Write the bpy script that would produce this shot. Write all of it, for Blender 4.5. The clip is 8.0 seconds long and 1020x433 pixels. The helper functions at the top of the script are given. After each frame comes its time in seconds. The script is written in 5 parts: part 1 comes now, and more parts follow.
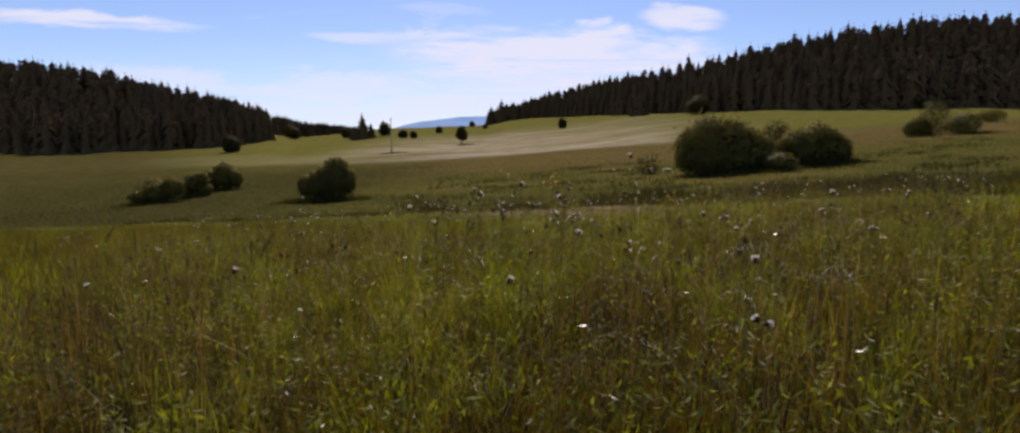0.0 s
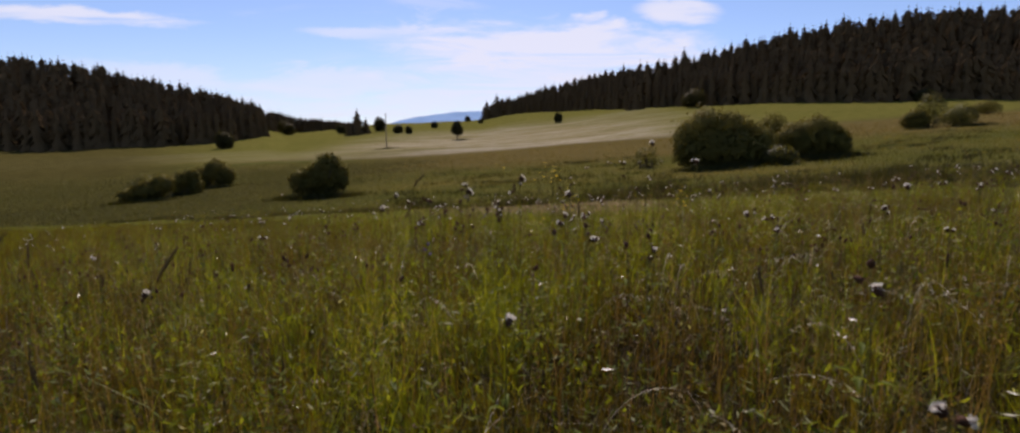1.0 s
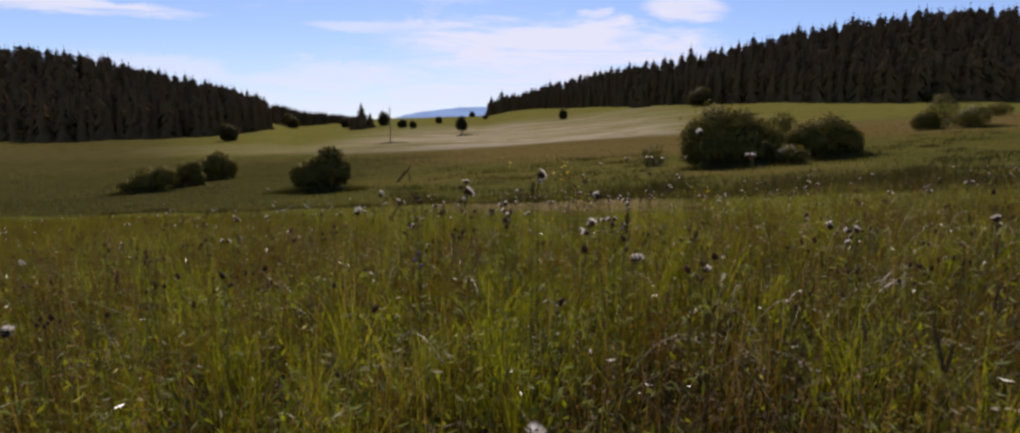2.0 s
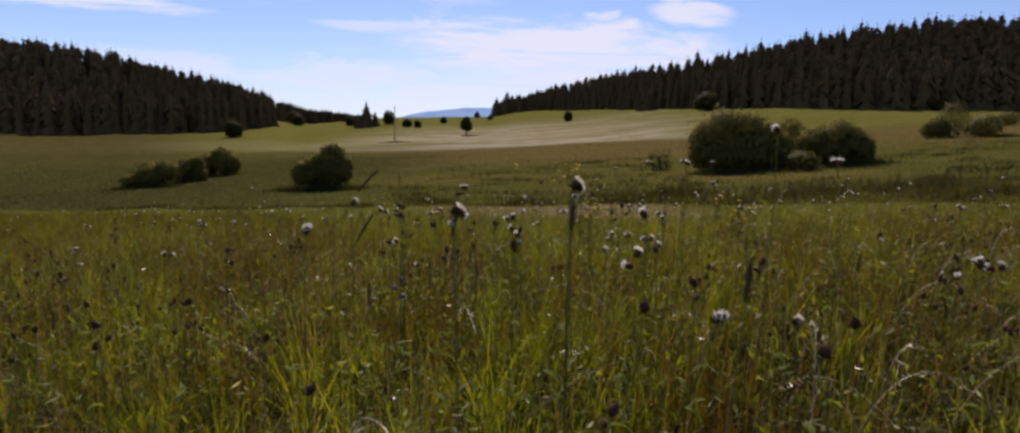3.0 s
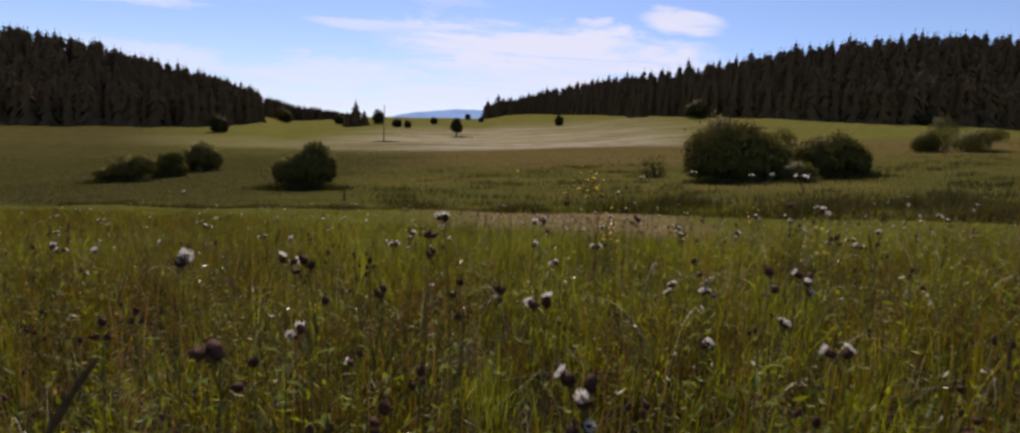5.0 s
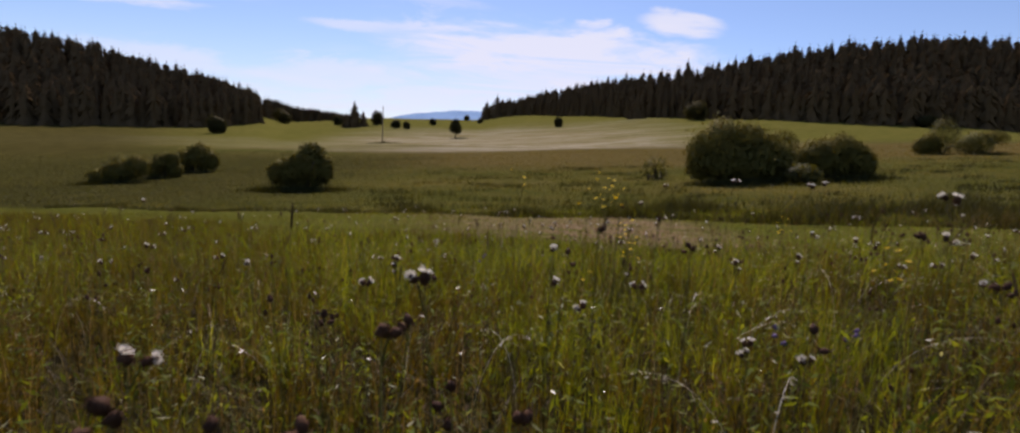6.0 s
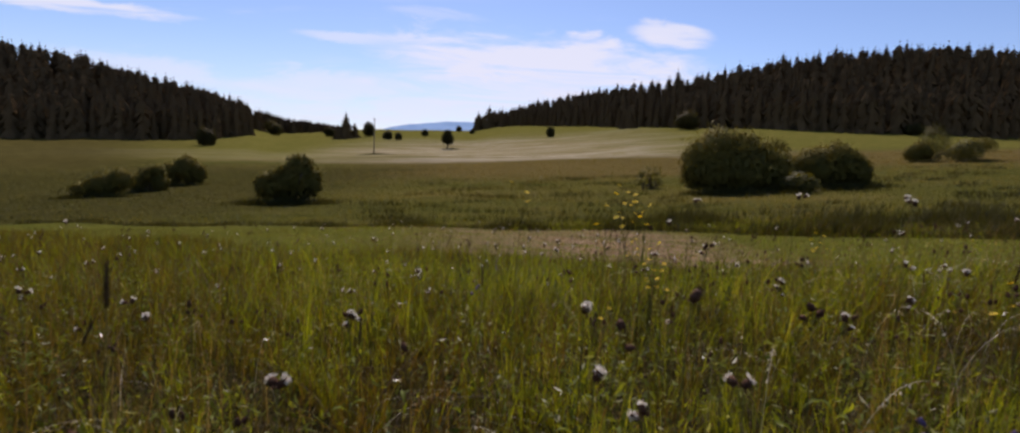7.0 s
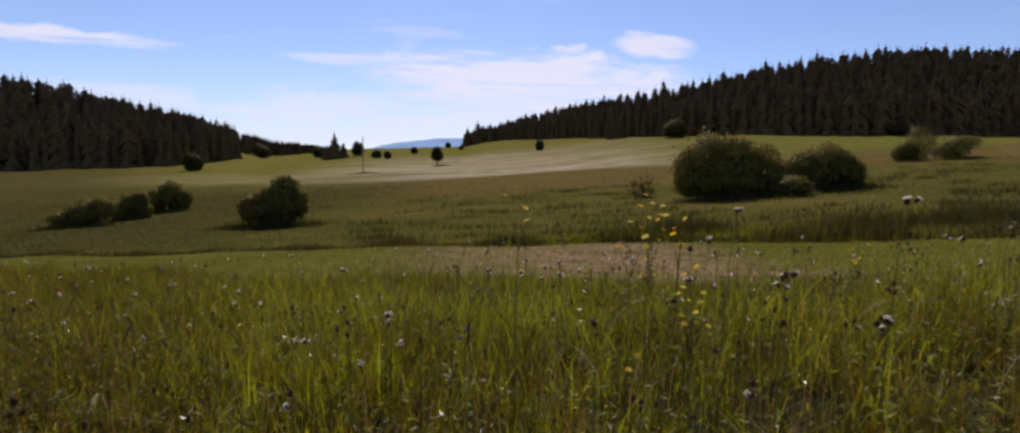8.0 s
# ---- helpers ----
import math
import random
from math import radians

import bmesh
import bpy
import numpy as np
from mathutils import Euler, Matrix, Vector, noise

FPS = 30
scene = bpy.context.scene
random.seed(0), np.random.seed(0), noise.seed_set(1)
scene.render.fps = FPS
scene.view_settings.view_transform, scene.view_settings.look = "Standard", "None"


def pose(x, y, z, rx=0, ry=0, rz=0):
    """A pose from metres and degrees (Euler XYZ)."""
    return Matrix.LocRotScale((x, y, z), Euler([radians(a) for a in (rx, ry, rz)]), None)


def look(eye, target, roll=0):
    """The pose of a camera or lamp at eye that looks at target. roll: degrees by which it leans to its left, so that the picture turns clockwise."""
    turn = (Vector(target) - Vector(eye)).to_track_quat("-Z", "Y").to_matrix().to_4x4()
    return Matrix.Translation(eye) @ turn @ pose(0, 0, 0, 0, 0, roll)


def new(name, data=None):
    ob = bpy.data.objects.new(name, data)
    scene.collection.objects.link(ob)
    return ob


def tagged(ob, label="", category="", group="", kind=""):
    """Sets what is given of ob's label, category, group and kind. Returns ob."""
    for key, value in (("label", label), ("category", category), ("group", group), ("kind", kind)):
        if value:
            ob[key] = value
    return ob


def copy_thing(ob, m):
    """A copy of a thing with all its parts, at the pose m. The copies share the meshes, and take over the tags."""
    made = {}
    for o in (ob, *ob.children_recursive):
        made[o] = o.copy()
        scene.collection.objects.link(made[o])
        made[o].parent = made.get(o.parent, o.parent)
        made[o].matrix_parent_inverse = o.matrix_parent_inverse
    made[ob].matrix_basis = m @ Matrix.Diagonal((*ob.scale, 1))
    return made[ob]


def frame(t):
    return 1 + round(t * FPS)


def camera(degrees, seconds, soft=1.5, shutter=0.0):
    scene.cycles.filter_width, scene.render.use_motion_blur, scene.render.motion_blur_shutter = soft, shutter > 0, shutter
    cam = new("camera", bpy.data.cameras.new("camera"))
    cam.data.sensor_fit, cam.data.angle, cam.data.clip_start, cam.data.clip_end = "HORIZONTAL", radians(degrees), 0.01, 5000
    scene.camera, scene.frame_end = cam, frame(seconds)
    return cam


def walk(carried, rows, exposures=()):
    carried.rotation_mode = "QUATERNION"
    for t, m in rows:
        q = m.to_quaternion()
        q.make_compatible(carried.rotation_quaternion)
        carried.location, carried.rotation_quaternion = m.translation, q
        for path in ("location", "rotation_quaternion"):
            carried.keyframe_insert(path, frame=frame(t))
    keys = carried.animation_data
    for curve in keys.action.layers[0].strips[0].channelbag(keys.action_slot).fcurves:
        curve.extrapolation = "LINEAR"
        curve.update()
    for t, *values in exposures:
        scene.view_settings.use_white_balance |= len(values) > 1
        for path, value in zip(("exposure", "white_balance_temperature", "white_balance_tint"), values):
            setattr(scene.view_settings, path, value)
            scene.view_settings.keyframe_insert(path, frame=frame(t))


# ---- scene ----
# ---- camera and its walk ----
cam = camera(89.9, 8.0, soft=2.4, shutter=0.25)
walk(cam, [
    (0.0, pose(0.000, 0.000, 0.000, 82.00, 0.00, 0.00)),
    (0.5, pose(0.004, 0.238, -0.021, 81.84, 0.26, -0.21)),
    (1.0, pose(-0.004, 0.490, -0.039, 81.44, 0.31, -0.47)),
    (2.5, pose(-0.036, 1.188, -0.089, 80.98, -0.92, 0.36)),
    (3.0, pose(-0.045, 1.428, -0.098, 81.15, -1.41, 0.52)),
    (3.5, pose(-0.062, 1.664, -0.108, 80.99, -2.04, 0.62)),
    (4.0, pose(-0.085, 1.897, -0.121, 80.91, -2.64, 0.34)),
    (4.5, pose(-0.104, 2.147, -0.128, 81.29, -2.82, -0.41)),
    (6.0, pose(-0.149, 2.869, -0.129, 81.66, -3.05, -0.68)),
    (6.5, pose(-0.169, 3.156, -0.137, 82.06, -3.02, -1.02)),
    (7.0, pose(-0.172, 3.439, -0.149, 82.85, -2.68, -1.55)),
    (7.5, pose(-0.162, 3.711, -0.161, 83.63, -1.78, -1.94)),
    (8.0, pose(-0.161, 3.993, -0.184, 84.47, -0.64, -2.67)),
], exposures=[(0.0, 0.0, 6500, 28), (8.0, 0.0, 6500, 28)])

# ---- sky and sun ----
SUN_EL, SUN_AZ = 50.0, -4.0  # degrees above the horizon; degrees to the right of the way ahead
world = bpy.data.worlds.new("sky")
scene.world = world
world.use_nodes = True


def graph(tree):
    """Helpers for a node tree: node(type, inputs), arithmetic, a colour mix and a soft step."""
    nodes, links = tree.nodes, tree.links

    def node(kind, ins=()):
        n = nodes.new(kind)
        fill(n, ins)
        return n

    def fill(n, ins):
        for key, v in dict(ins).items():
            if isinstance(v, bpy.types.NodeSocket):
                links.new(v, n.inputs[key])
            else:
                n.inputs[key].default_value = v

    def calc(op, a, b=0.0, c=0.0, clamp=False):
        n = nodes.new("ShaderNodeMath")
        n.operation, n.use_clamp = op, clamp
        fill(n, {0: a, 1: b, 2: c})
        return n.outputs[0]

    def mixc(f, a, b, how="MIX"):
        n = nodes.new("ShaderNodeMix")
        n.data_type, n.blend_type = "RGBA", how
        fill(n, {0: f, 6: a, 7: b})
        return n.outputs[2]

    def fade(v, lo, hi):
        n = nodes.new("ShaderNodeMapRange")
        n.interpolation_type = "SMOOTHSTEP"
        fill(n, {0: v, 1: lo, 2: hi, 3: 0.0, 4: 1.0})
        return n.outputs[0]
    return node, calc, mixc, fade


def stretched(node, vector, factors):
    """The vector, each part multiplied by its factor."""
    return node("ShaderNodeMapping", {"Vector": vector, "Scale": factors}).outputs[0]


def build_sky():
    tree = world.node_tree
    tree.nodes.clear()
    node, calc, mixc, fade = graph(tree)
    sky = node("ShaderNodeTexSky")
    sky.sky_type, sky.sun_disc, sky.sun_elevation, sky.sun_rotation = "NISHITA", False, radians(SUN_EL), radians(SUN_AZ)
    sky.altitude, sky.air_density, sky.dust_density, sky.ozone_density = 700.0, 1.0, 0.6, 1.5
    where = node("ShaderNodeTexCoord").outputs["Generated"]
    xyz = node("ShaderNodeSeparateXYZ", {0: where})
    ahead = calc("MAXIMUM", calc("ABSOLUTE", xyz.outputs[1]), 0.15)
    u = calc("DIVIDE", xyz.outputs[0], ahead)
    v = calc("DIVIDE", xyz.outputs[2], ahead)
    plane = node("ShaderNodeCombineXYZ", {0: u, 1: v})
    warp = node("ShaderNodeTexNoise", {"Vector": stretched(node, plane.outputs[0], (2.2, 7.0, 1.0)),
                                       "Scale": 4.0, "Detail": 7.0, "Roughness": 0.6, "Distortion": 0.5}).outputs["Fac"]
    streak = node("ShaderNodeTexNoise", {"Vector": stretched(node, plane.outputs[0], (1.5, 14.0, 1.0)),
                                         "Scale": 1.8, "Detail": 8.0, "Roughness": 0.62, "Distortion": 0.9}).outputs["Fac"]
    wob = calc("SUBTRACT", warp, 0.5)
    total = None
    # wisps: centre, half size, slant, weight
    for cu, cv, hu, hv, slant, weight in [(-0.80, 0.232, 0.24, 0.016, -0.055, 0.95), (0.325, 0.238, 0.085, 0.026, -0.05, 0.95),
                                          (0.12, 0.165, 0.38, 0.06, -0.075, 1.15), (0.2, 0.125, 0.24, 0.05, -0.05, 1.0), (-0.26, 0.198, 0.13, 0.012, -0.05, 0.6),
                                          (0.0, 0.122, 0.26, 0.06, 0.0, 0.8), (-0.28, 0.085, 0.38, 0.055, 0.0, 0.62), (-0.66, 0.118, 0.2, 0.035, -0.1, 0.55),
                                          (-0.12, 0.25, 0.1, 0.012, -0.05, 0.3), (0.02, 0.225, 0.03, 0.014, 0.0, 0.35)]:
        du = calc("SUBTRACT", u, cu)
        dv = calc("SUBTRACT", calc("SUBTRACT", v, cv), calc("MULTIPLY", du, slant))
        du = calc("DIVIDE", du, hu)
        dv = calc("ADD", calc("DIVIDE", dv, hv), calc("MULTIPLY", wob, 2.2))
        r = calc("ADD", calc("MULTIPLY", du, du), calc("MULTIPLY", dv, dv))
        one = calc("MULTIPLY", fade(r, 1.25, 0.25), weight)
        total = one if total is None else calc("MAXIMUM", total, one)
    veil = calc("MULTIPLY", fade(streak, 0.55, 0.85), 0.3)
    cloud = calc("ADD", calc("MULTIPLY", total, fade(streak, 0.3, 0.56)), veil, clamp=True)
    haze = calc("MULTIPLY", fade(v, 0.22, -0.02), 0.42)
    clear = mixc(1.0, sky.outputs[0], (SKY_TINT[0], SKY_TINT[1], SKY_TINT[2], 1.0), "MULTIPLY")
    misty = mixc(haze, clear, (HAZE[0], HAZE[1], HAZE[2], 1.0))
    col = mixc(calc("MULTIPLY", cloud, 0.9), misty, (CLOUD[0], CLOUD[1], CLOUD[2], 1.0))
    bg = node("ShaderNodeBackground", {"Color": col, "Strength": SKY_STRENGTH})
    out = node("ShaderNodeOutputWorld", {"Surface": bg.outputs[0]})


SKY_STRENGTH = 0.105
SKY_TINT = (0.88, 1.02, 1.14)
HAZE = (5.3, 6.3, 7.9)
CLOUD = (7.2, 7.9, 8.5)
build_sky()
lamp = bpy.data.lights.new("sun", "SUN")
lamp.energy, lamp.angle, lamp.color = 5.0, radians(0.6), (1.0, 0.94, 0.84)
sun = new("sun", lamp)
sun.matrix_world = look((0, 0, 0), (-math.sin(radians(SUN_AZ)) * math.cos(radians(SUN_EL)), -math.cos(radians(SUN_AZ)) * math.cos(radians(SUN_EL)), -math.sin(radians(SUN_EL))))


# ---- materials ----
def material(name):
    m = bpy.data.materials.new(name)
    m.use_nodes = True
    m.node_tree.nodes.clear()
    return m, graph(m.node_tree)


def ramp(node, fac, stops):
    r = node("ShaderNodeValToRGB", {0: fac})
    while len(r.color_ramp.elements) < len(stops):
        r.color_ramp.elements.new(0.5)
    for e, (pos, col) in zip(r.color_ramp.elements, stops):
        e.position, e.color = pos, (*col, 1.0)
    return r.outputs[0]


def leafy(name, stops, through_colour=1.3, see=0.45, rough=0.6, patch=0.5, spec=0.12, glow=(1.38, 1.18, 0.28), single=0.45, stretch=1.0):
    """Thin plant matter that light shines through; each leaf or blade has its own shade, and patches drift over metres."""
    m, (node, calc, mixc, fade) = material(name)
    rnd = node("ShaderNodeNewGeometry").outputs["Random Per Island"]
    place = node("ShaderNodeTexCoord").outputs["Object"]
    drift = node("ShaderNodeTexNoise", {"Vector": place, "Scale": patch, "Detail": 3.0}).outputs["Fac"]
    tuft_tone = node("ShaderNodeTexNoise", {"Vector": place, "Scale": patch * 6.0, "Detail": 2.0}).outputs["Fac"]
    f = calc("ADD", calc("ADD", calc("ADD", calc("MULTIPLY", rnd, single), 0.225 - 0.5 * single), calc("MULTIPLY", fade(drift, 0.36, 0.64), 0.30)), calc("MULTIPLY", fade(tuft_tone, 0.35, 0.65), 0.25), clamp=True)
    f = calc("MULTIPLY_ADD", calc("SUBTRACT", f, 0.5), stretch, 0.5, clamp=True)
    col = ramp(node, f, stops)
    fine = node("ShaderNodeTexNoise", {"Vector": place, "Scale": 60.0, "Detail": 2.0}).outputs["Fac"]
    col = mixc(0.35, col, ramp(node, fine, [(0.3, (0.35, 0.35, 0.3)), (0.7, (1.0, 1.0, 1.0))]), "MULTIPLY")
    bsdf = node("ShaderNodeBsdfPrincipled", {"Base Color": col, "Roughness": rough, "Specular IOR Level": spec})
    lit = mixc(1.0, col, (glow[0] * through_colour, glow[1] * through_colour, glow[2] * through_colour, 1.0), "MULTIPLY")
    trans = node("ShaderNodeBsdfTranslucent", {"Color": lit})
    both = node("ShaderNodeMixShader", {0: see, 1: bsdf.outputs[0], 2: trans.outputs[0]})
    node("ShaderNodeOutputMaterial", {"Surface": both.outputs[0]})
    return m


def solid(name, stops, scale=6.0, rough=0.7, bump=0.3, per_object=0.3):
    """Opaque matter with grain at two scales and a bump."""
    m, (node, calc, mixc, fade) = material(name)
    place = node("ShaderNodeTexCoord").outputs["Object"]
    n1 = node("ShaderNodeTexNoise", {"Vector": place, "Scale": scale, "Detail": 6.0, "Roughness": 0.6}).outputs["Fac"]
    n2 = node("ShaderNodeTexNoise", {"Vector": place, "Scale": scale * 7.0, "Detail": 3.0}).outputs["Fac"]
    rnd = node("ShaderNodeObjectInfo").outputs["Random"]
    f = calc("ADD", calc("ADD", calc("MULTIPLY", n1, 0.7), calc("MULTIPLY", n2, 0.3)), calc("MULTIPLY", calc("SUBTRACT", rnd, 0.5), per_object), clamp=True)
    col = ramp(node, f, stops)
    b = node("ShaderNodeBump", {"Strength": bump, "Distance": 0.2 / scale, "Height": n2})
    bsdf = node("ShaderNodeBsdfPrincipled", {"Base Color": col, "Roughness": rough, "Normal": b.outputs[0], "Specular IOR Level": 0.08})
    node("ShaderNodeOutputMaterial", {"Surface": bsdf.outputs[0]})
    return m


GRASS = leafy("meadow_grass", [(0.0, (0.050, 0.034, 0.010)), (0.24, (0.085, 0.056, 0.014)), (0.40, (0.092, 0.090, 0.009)), (0.58, (0.122, 0.152, 0.012)), (0.75, (0.186, 0.232, 0.019)), (0.9, (0.25, 0.275, 0.030)), (1.0, (0.33, 0.30, 0.07))], patch=1.3, see=0.5, rough=0.48, spec=0.15, single=0.13, stretch=1.5, glow=(1.40, 1.18, 0.26))
BROWNING = leafy("browning_grass", [(0.0, (0.046, 0.034, 0.011)), (0.4, (0.084, 0.066, 0.015)), (0.75, (0.120, 0.104, 0.020)), (1.0, (0.19, 0.16, 0.045))], patch=1.3, see=0.45, single=0.13)
# dead thatch, kept dark so its colour holds the shade low in the sward
SHADED_THATCH = leafy("shaded_dead_thatch", [(0.0, (0.035, 0.024, 0.010)), (0.5, (0.065, 0.046, 0.018)), (0.8, (0.085, 0.08, 0.015)), (1.0, (0.16, 0.12, 0.05))], patch=1.2, see=0.2)
GRASS_MID = leafy("slope_grass", [(0.0, (0.074, 0.055, 0.014)), (0.25, (0.070, 0.074, 0.011)), (0.5, (0.112, 0.145, 0.015)), (0.8, (0.18, 0.22, 0.022)), (1.0, (0.28, 0.26, 0.06))], patch=0.45, see=0.5, single=0.32, stretch=1.3)
GRASS_FAR = leafy("valley_grass", [(0.0, (0.074, 0.086, 0.019)), (0.35, (0.110, 0.120, 0.026)), (0.7, (0.165, 0.145, 0.040)), (1.0, (0.24, 0.17, 0.066))], patch=0.12, see=0.34, single=0.08, stretch=1.4)
GRASS_RUSSET = leafy("russet_grass", [(0.0, (0.12, 0.094, 0.030)), (0.5, (0.17, 0.126, 0.043)), (1.0, (0.25, 0.185, 0.07))], patch=0.08, see=0.3, single=0.08)
HERB = leafy("herb_leaf", [(0.0, (0.070, 0.085, 0.0135)), (0.6, (0.12, 0.155, 0.020)), (1.0, (0.20, 0.225, 0.036))], patch=1.5, see=0.5, rough=0.55, spec=0.08)
# pale tone that paints sun glints into the sward
GLINT_BLADE = leafy("glint_leaf_tip", [(0.0, (0.17, 0.19, 0.05)), (0.6, (0.32, 0.33, 0.13)), (1.0, (0.55, 0.52, 0.32))], through_colour=1.1, patch=1.5, see=0.5, rough=0.3, spec=0.5, glow=(1.2, 1.12, 0.5))
PANICLE = leafy("grass_panicle", [(0.0, (0.10, 0.06, 0.035)), (0.6, (0.19, 0.13, 0.075)), (1.0, (0.32, 0.25, 0.16))], patch=1.1, see=0.4)
STRAW = leafy("dry_straw", [(0.0, (0.30, 0.24, 0.13)), (0.6, (0.48, 0.42, 0.27)), (1.0, (0.62, 0.58, 0.44))], through_colour=0.9, see=0.35, rough=0.4, spec=0.4, glow=(1.15, 1.08, 0.7))
DARK_OLIVE = leafy("dark_olive_grass", [(0.0, (0.034, 0.035, 0.009)), (0.5, (0.053, 0.051, 0.013)), (1.0, (0.085, 0.072, 0.025))], patch=0.1, see=0.25, single=0.08)
# dark tone that also carries the fringe's shade and the shadow patches
SEDGE = leafy("dark_sedge", [(0.0, (0.034, 0.036, 0.012)), (0.6, (0.060, 0.058, 0.017)), (1.0, (0.10, 0.085, 0.028))], see=0.25, single=0.2)
WILLOW = leafy("willow_leaf", [(0.0, (0.110, 0.094, 0.027)), (0.6, (0.15, 0.132, 0.034)), (1.0, (0.195, 0.17, 0.05))], see=0.16, patch=0.4, spec=0.03, single=0.25)
PALE_LEAF = leafy("pale_leaf", [(0.0, (0.065, 0.065, 0.022)), (0.6, (0.10, 0.10, 0.035)), (1.0, (0.15, 0.14, 0.055))], see=0.3, patch=0.4)
NEEDLE = leafy("spruce_needle", [(0.0, (0.130, 0.088, 0.044)), (0.6, (0.142, 0.097, 0.049)), (1.0, (0.155, 0.108, 0.056))], see=0.04, through_colour=0.9, glow=(1.05, 0.95, 0.8), patch=0.06, rough=0.9, spec=0.0, single=0.06)
BROADLEAF = leafy("broad_leaf", [(0.0, (0.042, 0.03694, 0.01365)), (0.6, (0.05775, 0.05346, 0.01755)), (1.0, (0.08925, 0.07776, 0.02535))], see=0.32, patch=0.2)
BARK = solid("bark", [(0.2, (0.05, 0.036, 0.025)), (0.8, (0.16, 0.125, 0.09))], scale=5.0, rough=0.9, bump=0.8)
POLE_WOOD = solid("weathered_pole_wood", [(0.2, (0.12, 0.09, 0.065)), (0.8, (0.26, 0.22, 0.17))], scale=3.0, rough=0.85)
STEM = solid("green_stem", [(0.2, (0.075, 0.068, 0.014)), (0.8, (0.14, 0.125, 0.026))], scale=30.0, rough=0.8)
BRACT = solid("dark_bract", [(0.25, (0.042, 0.019, 0.009)), (0.65, (0.095, 0.044, 0.021)), (0.85, (0.19, 0.11, 0.06))], scale=160.0, rough=0.6, bump=0.6)
SPIKE = solid("brown_seed_spike", [(0.25, (0.06, 0.036, 0.012)), (0.75, (0.15, 0.092, 0.036))], scale=150.0, rough=0.75, bump=0.9)
PAPPUS = leafy("white_seed_hair", [(0.0, (0.74, 0.69, 0.58)), (0.6, (0.84, 0.80, 0.70)), (1.0, (0.90, 0.87, 0.80))], through_colour=1.0, see=0.65, patch=30.0, glow=(0.98, 0.96, 0.92))
PETAL_Y = leafy("yellow_petal", [(0.0, (0.70, 0.48, 0.02)), (1.0, (0.85, 0.66, 0.04))], through_colour=0.9, see=0.35, patch=30.0)
PETAL_V = leafy("violet_petal", [(0.0, (0.13, 0.085, 0.19)), (1.0, (0.20, 0.145, 0.26))], glow=(1.0, 1.0, 1.0), through_colour=0.9, see=0.3, patch=30.0)


